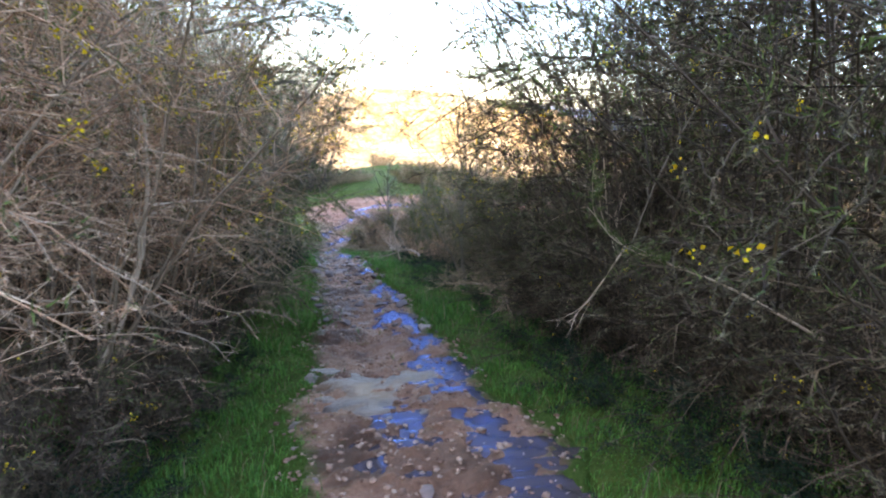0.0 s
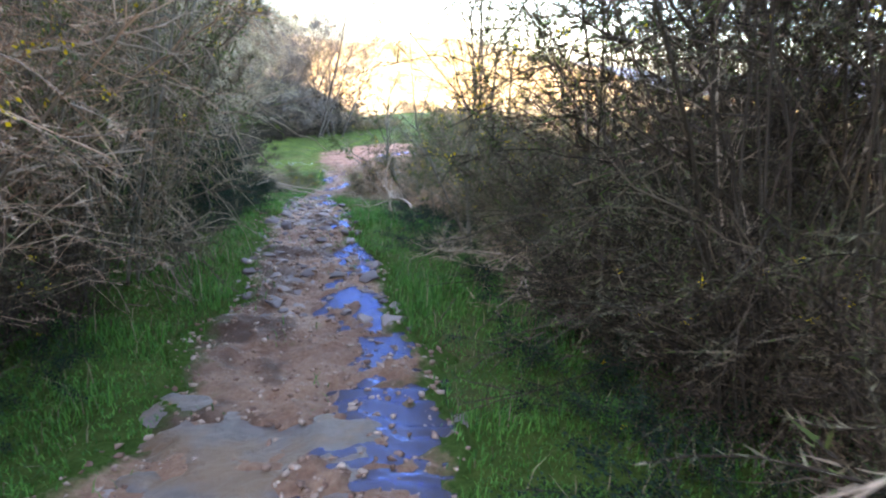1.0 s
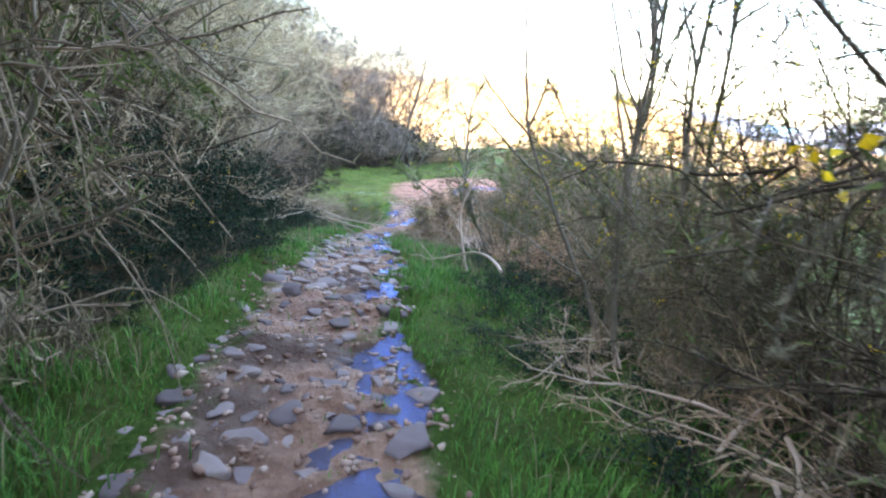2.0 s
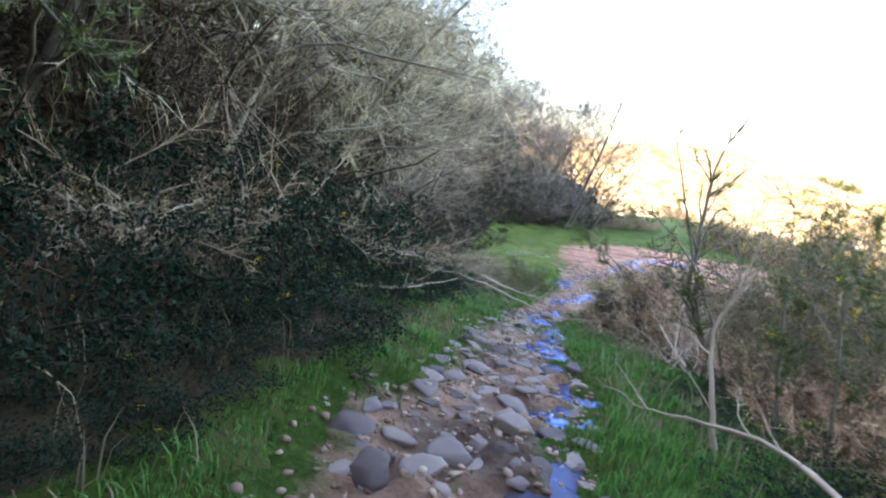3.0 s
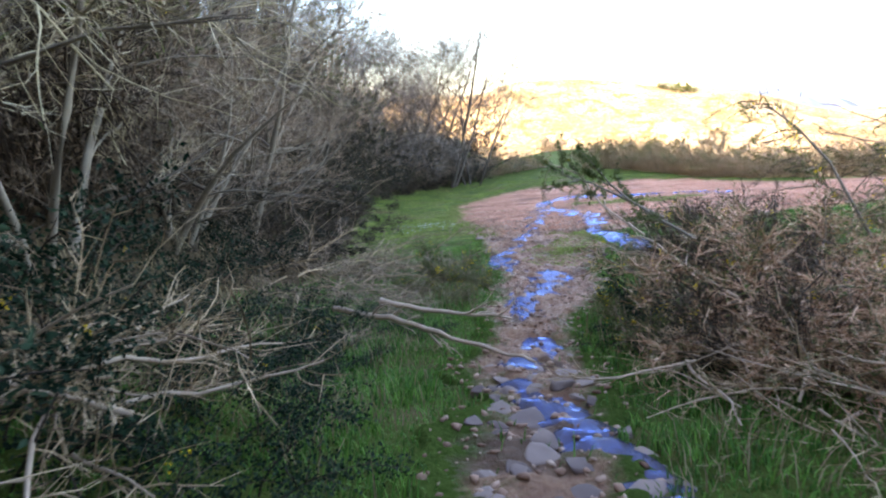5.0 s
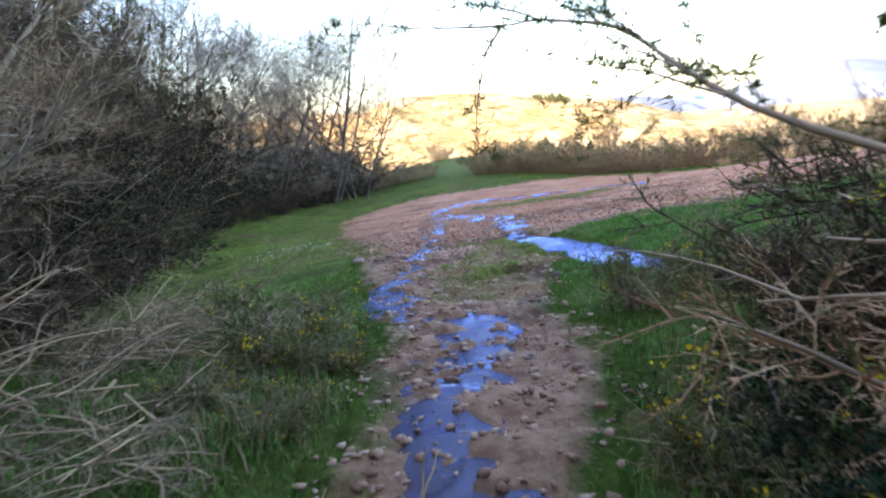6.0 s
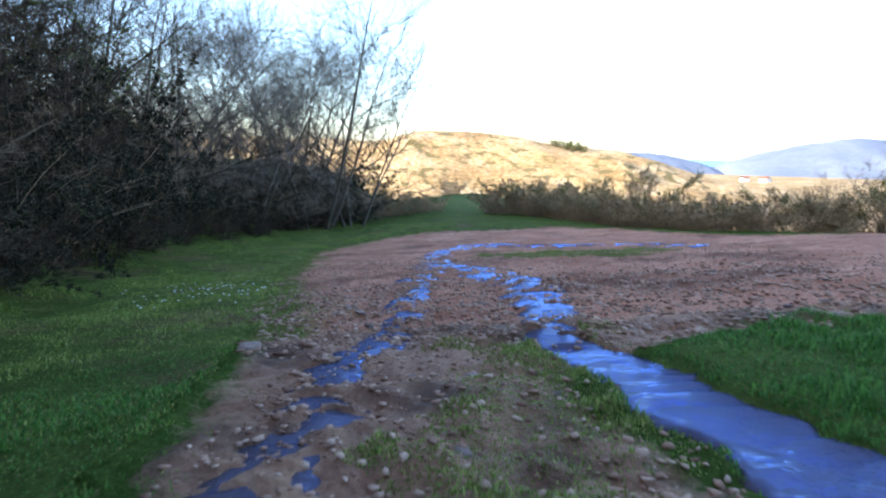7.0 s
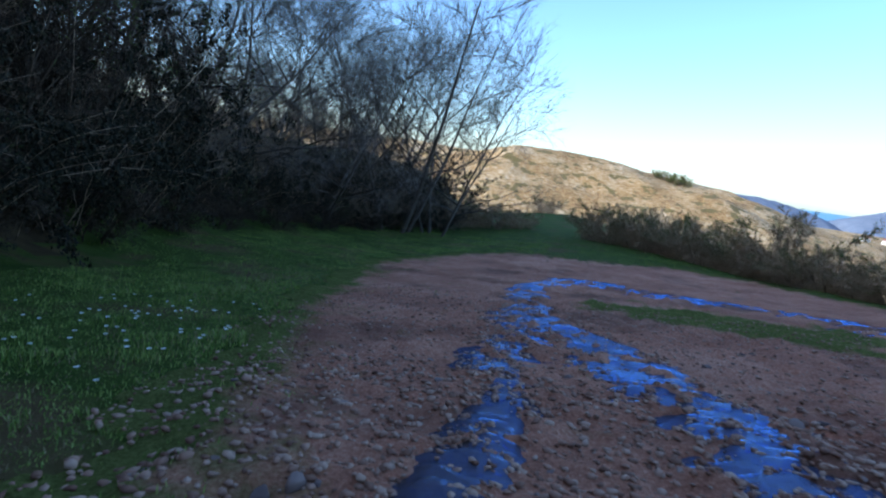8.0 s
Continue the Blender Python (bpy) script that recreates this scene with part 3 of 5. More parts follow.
def bramble(name, seed, radius, tall, label, canes=26, leaf=70, blooms=0, size=1.0, leaf_m=None, lift=0.0, category="bramble", cane_m=None):
    """Low arching canes full of dark leaves."""
    g = np.random.default_rng(seed)
    bush = thing(name, label, category)
    ang, r = g.uniform(0, 2 * np.pi, canes), radius * 0.7 * np.sqrt(g.random(canes))
    start = np.stack([r * np.cos(ang), r * np.sin(ang), np.full(canes, -0.08)], 1)
    way = np.stack([np.cos(ang) * 0.5, np.sin(ang) * 0.5, np.ones(canes)], 1) + g.normal(0, 0.3, (canes, 3))
    S = bowed(start, way, tall * 1.5 * g.uniform(0.6, 1.15, canes), 9, 0.12, 0.16 - lift, g)
    part("cane", mesh_from("cane", *tubes(S, np.broadcast_to(np.linspace(0.007, 0.003, 9)[None], S.shape[:2]), 4), cane_m or TWIG), bush, kind="stuff")
    at, d, f, who = along(S, 9, g, 0.1)
    B = bowed(at, scatter_way(d, 0.8, g, 0.2), g.uniform(0.1, 0.28, len(at)) * max(1.0, size * 0.8), 4, 0.2, 0.05, g)
    part("shoot", mesh_from("shoot", *spikes(B[:, 0], unit(B[:, -1] - B[:, 0]), np.linalg.norm(B[:, -1] - B[:, 0], axis=1) * 1.2, np.full(len(B), 0.004), g), cane_m or TWIG), bush, kind="stuff")
    at, d, f, who = along(B, max(1, leaf // 9), g, 0.0)
    at = at + g.normal(0, 0.04 * max(1, size), at.shape)
    part("leaf", mesh_from("leaf", *leaves(at, scatter_way(d * 0.3, 0.8, g, 0.1), g.uniform(0.03, 0.075, len(at)) * size, g.uniform(0.012, 0.026, len(at)) * size, g), leaf_m or LEAF), bush, kind="stuff")
    if blooms:
        pick = at[g.integers(0, len(at), blooms)] + np.array([0, 0, 0.05])
        spots = np.repeat(pick, 6, 0) + g.normal(0, 0.012, (blooms * 6, 3))
        part("blossom", mesh_from("blossom", *leaves(spots, unit(g.normal(0, 1, spots.shape)), np.full(len(spots), 0.025), np.full(len(spots), 0.01), g), PETAL), bush, "yellow blossom", kind="stuff")
    return bush


def brush_heap(name, seed, radius, tall, label, sticks=46, twigs=14, m=None):
    """A heap of dead, tangled branches."""
    g = np.random.default_rng(seed)
    heap = thing(name, label, "brush heap")
    m = m or DEAD_WOOD
    ang, r = g.uniform(0, 2 * np.pi, sticks), radius * np.sqrt(g.random(sticks)) * 0.75
    start = np.stack([r * np.cos(ang), r * np.sin(ang), g.uniform(0.0, 0.55, sticks) * tall * (1 - r / radius * 0.7)], 1)
    head = g.uniform(0, 2 * np.pi, sticks)
    way = np.stack([np.cos(head), np.sin(head), g.uniform(-0.1, 0.75, sticks)], 1)
    S = bowed(start, way, radius * g.uniform(0.6, 1.3, sticks), 7, 0.14, 0.05, g)
    S[..., 2] = np.maximum(S[..., 2], 0.02)
    each("stick", S, np.linspace(0.013, 0.004, 7)[None] * g.uniform(0.5, 1.4, (sticks, 1)), 5, m, heap)
    at, d, f, who = along(S, twigs, g, 0.1)
    B = bowed(at, scatter_way(d, 0.6, g, 0.15), g.uniform(0.15, 0.5, len(at)) * radius, 4, 0.2, 0.05, g)
    B[..., 2] = np.maximum(B[..., 2], 0.01)
    part("twig", mesh_from("twig", *tubes(B, np.linspace(0.004, 0.0018, 4)[None] * g.uniform(0.6, 1.3, (len(B), 1)), 3), HEDGE_TWIG if m is DEAD_WOOD else TWIG), heap, kind="stuff")
    at, d, f, who = along(B, 5, g, 0.1)
    part("fine_twig", mesh_from("fine_twig", *spikes(at, scatter_way(d, 0.7, g, 0.1), g.uniform(0.06, 0.22, len(at)), g.uniform(0.002, 0.004, len(at)), g), HEDGE_TWIG if m is DEAD_WOOD else TWIG), heap, kind="stuff")
    return heap


def dead_branch(name, points, thick, label, seed, forks=5, m=None, twig_len=0.35):
    """A single bare branch through the given points (world), with side twigs."""
    g = np.random.default_rng(seed)
    ob = thing(name, label, "branch", at=points[0])
    P = np.array(points, float)
    s = np.linspace(0, len(P) - 1, 4 * (len(P) - 1) + 1)
    Q = np.stack([np.interp(s, np.arange(len(P)), P[:, k]) for k in range(3)], 1)
    for _ in range(2):
        Q[1:-1] = (Q[:-2] + 2 * Q[1:-1] + Q[2:]) / 4
    Q = Q - P[0] + np.concatenate([np.zeros((1, 3)), g.normal(0, thick * 0.3, (len(Q) - 1, 3))])
    R = thick * np.linspace(1, 0.3, len(Q)) * g.uniform(0.85, 1.15, len(Q))
    limb = part("limb", mesh_from("limb", *tubes(Q[None], R[None], 7), m or DEAD_WOOD), ob)
    if forks:
        at, d, f, who = along(Q[None], forks, g, 0.2, 0.98)
        B = bowed(at, scatter_way(d, 0.5, g, 0.05), twig_len * g.uniform(0.5, 1.4, forks), 6, 0.12, 0.0, g)
        each("fork", B, thick * np.linspace(0.42, 0.14, 6)[None] * g.uniform(0.6, 1.2, (forks, 1)), 4, m or DEAD_WOOD, limb)
        at, d, f, who = along(B, 5, g, 0.2)
        T = bowed(at, scatter_way(d, 0.5, g, 0.05), twig_len * 0.35 * g.uniform(0.4, 1.3, len(at)), 4, 0.15, 0.0, g)
        part("twig", mesh_from("twig", *tubes(T, thick * np.linspace(0.14, 0.07, 4)[None] * np.ones((len(T), 1)), 3), m or DEAD_WOOD), ob, kind="stuff")
    return ob


def gorse_branch(name, points, thick, label, seed, forks=7, blooms=3, reach=0.35, m=None):
    """A long arching gorse branch whose ends bristle with green spines."""
    ob = dead_branch(name, points, thick, label, seed, forks, m or BARK, reach)
    g = np.random.default_rng(seed + 500)
    tips = [np.array([v.co[:] for v in c.data.vertices]) for c in ob.children_recursive if c.name.split(".")[0] in ("fork", "twig")]
    pts = np.concatenate(tips)
    pts = pts[g.integers(0, len(pts), 2600)] + g.normal(0, 0.006, (2600, 3))
    way = unit(g.normal(0, 1, pts.shape) + np.array([0, 0, 0.5]))
    part("spine", mesh_from("spine", *spikes(pts, way, g.uniform(0.015, 0.045, len(pts)), g.uniform(0.0016, 0.0032, len(pts)), g), SPINE), ob, kind="stuff")
    if blooms:
        spots = np.repeat(pts[g.integers(0, len(pts), blooms)], 7, 0) + g.normal(0, 0.014, (blooms * 7, 3))
        part("blossom", mesh_from("blossom", *leaves(spots, unit(g.normal(0, 1, spots.shape)), np.full(len(spots), 0.017), np.full(len(spots), 0.007), g), PETAL), ob, "yellow gorse blossom", kind="stuff")
    return ob


def bare_wood(name, seed, tall, label, category, trunks=1, limbs=11, boughs=7, twigs=7, fine=4, spread=0.55, girth=0.14, droop=0.0, base_spread=0.1, m=None, clear=0.25, fine_m=None):
    """A leafless tree or shrub: trunk, limbs, boughs, twigs."""
    g = np.random.default_rng(seed)
    tree = thing(name, label, category)
    m, fine_m = m or BARK, fine_m or TWIG
    ang = g.uniform(0, 2 * np.pi, trunks)
    start = np.stack([base_spread * np.cos(ang), base_spread * np.sin(ang), np.full(trunks, -0.3)], 1) * (1 if trunks > 1 else 0.01) + np.array([0, 0, 0 if trunks > 1 else -0.3])
    way = np.stack([np.cos(ang) * spread * 0.5, np.sin(ang) * spread * 0.5, np.ones(trunks)], 1)
    S = bowed(start, way, tall * g.uniform(0.8, 1.0, trunks), 9, 0.07, droop, g)
    each("trunk", S, (np.linspace(1, 0.18, 9) ** 1.1)[None] * girth * g.uniform(0.7, 1.1, (trunks, 1)), 8, m, tree)
    at, d, f, who = along(S, limbs, g, clear, 0.98)
    out = unit(np.stack([g.normal(0, 1, len(at)), g.normal(0, 1, len(at)), np.zeros(len(at))], 1))
    L = bowed(at, d * 0.7 + out * spread * 1.4, tall * (1.1 - f) * g.uniform(0.35, 0.6, len(at)) + 0.3, 7, 0.13, droop - 0.03, g)
    R = np.linspace(0.42, 0.1, 7)[None] * girth * (1.15 - f)[:, None]
    if trunks > 3:
        part("limb", mesh_from("limb", *tubes(L, R, 4), m), tree, kind="stuff")
    else:
        each("limb", L, R, 5, m, tree)
    at, d, f, who = along(L, boughs, g, 0.2)
    B = bowed(at, scatter_way(d, 0.5, g, 0.1), tall * 0.17 * g.uniform(0.5, 1.2, len(at)), 5, 0.16, droop - 0.02, g)
    part("bough", mesh_from("bough", *tubes(B, np.linspace(0.1, 0.045, 5)[None] * girth * g.uniform(0.7, 1.2, (len(at), 1)), 3), m), tree, kind="stuff")
    at, d, f, who = along(B, twigs, g, 0.2)
    way, ln = scatter_way(d, 0.45, g, 0.1 - droop), tall * 0.085 * g.uniform(0.5, 1.2, len(at))
    T = np.stack([at, at + way * ln[:, None]], 1)
    part("twig", mesh_from("twig", *spikes(at, way, ln * 1.1, 0.06 * girth * g.uniform(0.7, 1.2, len(at)), g), fine_m), tree, kind="stuff")
    if fine:
        at, d, f, who = along(T, fine, g, 0.2)
        part("fine_twig", mesh_from("fine_twig", *spikes(at, scatter_way(d, 0.45, g, 0.1 - droop), tall * 0.055 * g.uniform(0.5, 1.2, len(at)), 0.042 * girth * g.uniform(0.7, 1.3, len(at)), g), fine_m), tree, kind="stuff")
    return tree


def set_down(ob, x, y, turn=0.0, size=1.0, sink=0.0, tilt=0.0, tall=1.0):
    z = float(height(np.array([x]), np.array([y]))[0])
    ob.matrix_basis = Matrix.Translation((x, y, z - sink)) @ Euler((radians(tilt), 0, radians(turn))).to_matrix().to_4x4() @ Matrix.Diagonal((size, size, size * tall, 1))
    return ob


def planted(first, spots, group):
    """Stand the first on the first spot and copies on the rest: (x, y, turn, size, tall)."""
    tagged(first, group=group)
    base = spots[0]
    for x, y, turn, size, tall in spots[1:]:
        z = float(height(np.array([x]), np.array([y]))[0])
        ob = copy_thing(first, pose(x, y, z, 0, 0, turn))
        ob.scale = (size, size, size * tall)
    set_down(first, base[0], base[1], base[2], base[3], tall=base[4])


dark_gorse = gorse("gorse_bush", 11, 1.5, 4.7, "tall dense gorse bush, dark green over brown dead twigs", stems=24, side=20, twigs=7, spine=5, long_spine=1.0, green=0.55, dry_m=DARK_DRY, sprays=900, stem=0.65, blooms=80, low=0.03, lean_to=(-0.12, 0), even=0.8)
planted(dark_gorse, [(2.9, 2.2, 0, 1.05, 1.05), (2.65, 4.1, 30, 1.05, 1.1), (2.35, 6.0, -25, 1.0, 1.15), (1.85, 7.9, 15, 0.9, 1.15), (4.2, 3.2, 80, 1.25, 1.1), (4.0, 5.4, 200, 1.25, 1.15),
                     (3.3, 7.4, -40, 1.15, 1.15), (1.6, 9.4, 10, 0.6, 0.85), (5.4, 7.5, 120, 1.3, 1.1), (2.6, 10.2, 260, 0.9, 1.0), (4.0, 9.6, 30, 1.2, 1.1), (3.2, 8.9, 200, 1.1, 1.25), (5.6, 9.9, 310, 1.3, 1.2), (6.4, 6.0, 75, 1.35, 1.15), (5.0, 11.4, 160, 1.1, 1.1)], "gorse beside the path")
rusty_gorse = gorse("gorse_bush", 12, 1.45, 4.6, "tall straggly gorse bush, rust-brown with yellow flowers on top", stems=22, side=16, twigs=7, spine=4, long_spine=1.0, green=0.42, sprays=700, blooms=160, shade_low=0.34, rust=True, low=0.03, lean_to=(0.14, 0), even=0.7)
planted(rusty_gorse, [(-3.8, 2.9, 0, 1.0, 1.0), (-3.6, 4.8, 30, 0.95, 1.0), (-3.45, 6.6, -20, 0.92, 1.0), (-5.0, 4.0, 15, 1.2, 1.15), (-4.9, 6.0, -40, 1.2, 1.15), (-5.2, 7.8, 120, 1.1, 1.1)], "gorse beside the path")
green_gorse = gorse("gorse_bush", 13, 1.2, 2.7, "leggy green gorse bush with yellow blossoms and grey stems", stems=20, spine=7, green=0.75, sprays=350, blooms=45)
planted(green_gorse, [(-3.2, 8.3, 0, 1.1, 1.8), (-4.8, 8.4, 90, 1.3, 1.4), (1.0, 11.2, 180, 0.75, 0.8), (-0.4, 17.4, 30, 0.8, 0.55), (0.8, 16.6, 240, 0.9, 0.65), (2.2, 14.2, 130, 0.95, 1.0), (-0.9, 19.6, 300, 0.6, 0.7), (0.8, 20.4, 60, 0.8, 0.8), (-1.0, 22.0, 210, 0.45, 0.6), (-0.3, 14.2, 90, 0.45, 0.85), (0.1, 14.8, 10, 0.6, 1.0), (0.6, 13.4, 150, 0.6, 0.95), (0.95, 10.3, 280, 0.6, 1.35), (0.85, 9.5, 40, 0.45, 1.7)], "gorse beside the path")
leggy_gorse = gorse("gorse_bush", 26, 0.75, 2.1, "leggy upright gorse, bare tan stems below olive tops with blossoms", stems=9, side=17, twigs=6, spine=7, green=0.4, blooms=26, low=0.36, even=0.5, sprays=150)
planted(leggy_gorse, [(-0.35, 15.0, 0, 0.9, 1.25), (0.35, 16.4, 80, 1.0, 1.4), (1.3, 18.6, 170, 1.1, 1.4), (1.0, 14.9, 250, 0.95, 1.3), (-0.05, 18.9, 310, 0.9, 1.45)], "gorse beside the path")
dry_gorse = gorse("gorse_bush", 14, 1.0, 1.7, "half-dead gorse bush of tan twigs with dark green below", green=0.2, blooms=14, rust=True, stems=20, side=18, twigs=7, spine=7)
planted(dry_gorse, [(-1.5, 17.7, 0, 0.9, 0.75), (-1.45, 18.7, 220, 0.85, 0.8), (-1.7, 19.7, 150, 0.6, 0.8), (-0.9, 18.2, 330, 1.0, 0.72), (-0.2, 15.2, 300, 0.6, 0.6), (0.4, 15.6, 40, 1.0, 0.65), (-0.1, 13.4, 170, 0.6, 0.7), (0.6, 12.4, 20, 0.7, 0.75)], "gorse beside the path")
dead_gorse = gorse("gorse_bush", 18, 1.0, 1.9, "dense dead gorse bush of dark brown spiny twigs", green=0.12, blooms=10, dry_m=DARK_DRY, stems=20, side=18, twigs=8, spine=7, low=0.02)
planted(dead_gorse, [(2.3, 2.4, 0, 0.85, 0.9), (2.35, 3.6, 70, 0.8, 0.9), (2.25, 4.8, 150, 0.75, 0.9), (2.1, 6.0, 220, 0.75, 0.9), (1.8, 7.1, 300, 0.75, 0.9), (1.45, 8.3, 40, 0.65, 0.9), (-2.85, 3.2, 60, 0.75, 0.8), (-2.8, 4.5, 140, 0.7, 0.75), (-2.8, 5.8, 230, 0.7, 0.7), (-2.85, 7.2, 310, 0.7, 0.8),
                     (-5.0, 10.0, 20, 1.1, 1.2), (-5.2, 11.6, 110, 1.1, 1.2), (-5.6, 13.2, 200, 1.1, 1.1), (-6.4, 10.2, 290, 1.5, 1.4), (-6.8, 12.2, 30, 1.5, 1.3), (-6.2, 15.0, 140, 1.1, 1.1), (-7.8, 9.6, 250, 1.7, 1.6), (-8.2, 12.0, 60, 1.7, 1.5), (-8.2, 18.3, 110, 1.5, 1.5), (-9.4, 20.6, 10, 1.5, 1.5), (-1.7, 19.4, 50, 0.7, 0.95), (-1.75, 18.5, 130, 0.75, 0.85), (-1.6, 17.4, 220, 0.7, 0.75), (-1.2, 20.2, 310, 0.8, 0.9), (-1.9, 20.2, 90, 0.5, 0.9)], "gorse beside the path")
low_gorse = gorse("gorse_bush", 15, 0.5, 0.75, "small young gorse bush dotted with yellow flowers", green=0.8, blooms=22, stems=14, side=10, twigs=6, spine=9)
planted(low_gorse, [(-4.35, 21.2, 40, 0.6, 0.8), (-4.3, 20.2, 130, 0.5, 0.7), (-4.75, 21.5, 0, 0.9, 1.0), (-4.95, 20.7, 80, 0.5, 0.8), (-2.1, 21.6, 150, 0.75, 1.15), (-2.35, 19.4, 210, 0.8, 0.8), (-5.0, 23.3, 10, 0.5, 0.6), (-2.35, 18.2, 100, 0.7, 0.8)], "young gorse by the path")

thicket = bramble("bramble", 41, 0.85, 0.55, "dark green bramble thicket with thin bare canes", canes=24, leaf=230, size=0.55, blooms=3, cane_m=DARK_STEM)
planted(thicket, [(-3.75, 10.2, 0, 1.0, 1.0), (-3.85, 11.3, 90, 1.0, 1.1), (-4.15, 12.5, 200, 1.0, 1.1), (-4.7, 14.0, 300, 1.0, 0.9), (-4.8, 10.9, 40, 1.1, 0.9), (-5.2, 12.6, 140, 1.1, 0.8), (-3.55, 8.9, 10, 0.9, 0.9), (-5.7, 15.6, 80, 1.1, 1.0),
                  (1.5, 5.2, 60, 0.8, 0.6), (1.25, 7.0, 150, 0.7, 0.6), (0.95, 8.6, 240, 0.7, 0.6), (0.5, 11.0, 330, 0.8, 0.5), (-5.3, 17.5, 120, 0.8, 0.6), (-5.0, 18.9, 250, 0.5, 0.4), (-2.0, 18.8, 250, 0.75, 1.1), (-1.8, 17.9, 20, 0.7, 1.0), (-1.9, 19.6, 130, 0.6, 0.8), (-6.6, 18.4, 30, 1.0, 0.8), (-3.9, 13.2, 250, 0.6, 0.8), (-3.45, 9.6, 310, 0.6, 0.8), (-3.25, 10.5, 50, 0.55, 0.8), (-3.4, 11.2, 170, 0.6, 0.8), (-3.55, 11.9, 260, 0.6, 0.8), (-2.9, 9.9, 20, 0.4, 0.7), (-3.1, 10.9, 200, 0.4, 0.7), (-2.7, 3.1, 40, 0.7, 0.6), (-2.6, 4.2, 130, 0.6, 0.6), (2.1, 2.9, 70, 0.7, 0.6), (2.1, 4.0, 210, 0.6, 0.6), (-2.7, 2.2, 300, 0.7, 0.7), (0.35, 9.7, 60, 0.5, 0.6), (0.75, 10.6, 120, 0.6, 0.7), (0.0, 11.6, 220, 0.5, 0.6), (0.5, 12.0, 20, 0.6, 0.8), (-0.3, 10.4, 330, 0.4, 0.4), (-5.6, 16.9, 200, 0.8, 0.6), (-4.6, 16.6, 40, 0.4, 0.4), (-2.15, 19.4, 40, 0.5, 0.9), (-2.25, 18.3, 170, 0.5, 0.8), (-2.95, 10.4, 40, 0.5, 0.7), (-3.1, 11.6, 130, 0.5, 0.8), (-2.85, 9.4, 220, 0.5, 0.7), (-3.25, 12.3, 310, 0.45, 0.7), (-2.35, 3.3, 20, 0.6, 1.0), (-2.3, 2.5, 120, 0.6, 1.0), (-2.4, 5.1, 200, 0.5, 0.9), (-2.5, 6.3, 300, 0.5, 0.9), (1.75, 3.4, 150, 0.6, 0.9), (1.6, 4.6, 250, 0.6, 0.9), (1.45, 6.1, 330, 0.6, 0.8), (1.9, 2.4, 50, 0.6, 0.9), (-3.1, 2.6, 270, 0.8, 1.1), (-3.65, 13.2, 20, 0.55, 0.9), (-3.75, 14.0, 110, 0.5, 0.8), (-4.0, 14.8, 200, 0.6, 0.8), (-4.3, 15.6, 290, 0.6, 0.8), (-4.55, 16.3, 60, 0.5, 0.6), (-4.4, 13.3, 150, 0.7, 0.9), (-4.9, 15.0, 240, 0.8, 0.9), (-5.3, 16.2, 330, 0.8, 0.7), (-4.7, 17.3, 30, 0.5, 0.55), (-5.4, 18.2, 120, 0.6, 0.55), (-4.3, 18.6, 210, 0.35, 0.5), (-0.2, 11.2, 300, 0.5, 0.6), (-0.55, 12.6, 70, 0.45, 0.55), (-0.1, 12.0, 160, 0.55, 0.7), (-0.9, 13.3, 250, 0.4, 0.5), (-0.6, 14.0, 340, 0.5, 0.6), (0.4, 13.6, 90, 0.6, 0.7), (0.05, 10.0, 180, 0.5, 0.6)], "brambles")
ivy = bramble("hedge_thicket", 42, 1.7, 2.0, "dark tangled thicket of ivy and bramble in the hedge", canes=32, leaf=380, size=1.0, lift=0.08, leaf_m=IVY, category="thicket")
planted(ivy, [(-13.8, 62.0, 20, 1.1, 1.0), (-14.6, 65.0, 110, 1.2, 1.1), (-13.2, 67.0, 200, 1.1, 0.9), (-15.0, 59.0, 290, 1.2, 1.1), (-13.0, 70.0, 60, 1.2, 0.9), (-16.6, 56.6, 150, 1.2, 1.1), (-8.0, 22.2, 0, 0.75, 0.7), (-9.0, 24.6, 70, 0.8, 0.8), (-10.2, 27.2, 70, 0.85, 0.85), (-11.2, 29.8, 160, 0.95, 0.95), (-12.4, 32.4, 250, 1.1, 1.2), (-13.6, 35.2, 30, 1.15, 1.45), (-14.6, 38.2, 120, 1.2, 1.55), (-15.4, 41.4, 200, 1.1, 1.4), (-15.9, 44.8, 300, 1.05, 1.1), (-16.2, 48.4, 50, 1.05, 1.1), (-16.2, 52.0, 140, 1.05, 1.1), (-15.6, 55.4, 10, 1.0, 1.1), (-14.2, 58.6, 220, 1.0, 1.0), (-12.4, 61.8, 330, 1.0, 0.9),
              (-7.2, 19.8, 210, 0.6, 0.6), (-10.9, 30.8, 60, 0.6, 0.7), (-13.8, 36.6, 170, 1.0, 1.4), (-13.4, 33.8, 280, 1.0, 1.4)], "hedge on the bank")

shrub = bare_wood("bare_shrub", 21, 4.0, "leafless tangled hedge shrub with arching olive-brown branches", "shrub", trunks=9, limbs=7, boughs=7, twigs=7, fine=5, spread=1.0, girth=0.045, droop=0.035, base_spread=0.6, clear=0.06, fine_m=OLIVE_TWIG)
planted(shrub, [(-5.7, 10.6, 0, 1.0, 1.1), (-5.8, 12.6, 90, 1.0, 1.1), (-6.3, 14.8, 200, 1.0, 1.1), (-7.0, 17.0, 300, 1.0, 1.1), (-7.8, 13.8, 20, 1.35, 1.3), (-7.2, 11.0, 250, 1.3, 1.3), (-8.6, 16.6, 170, 1.3, 1.2), (-5.6, 8.9, 140, 0.9, 1.1), (-9.6, 11.4, 60, 1.4, 1.2), (-9.9, 14.4, 220, 1.4, 1.2), (-6.9, 8.6, 280, 1.2, 1.2)], "hedge on the bank")
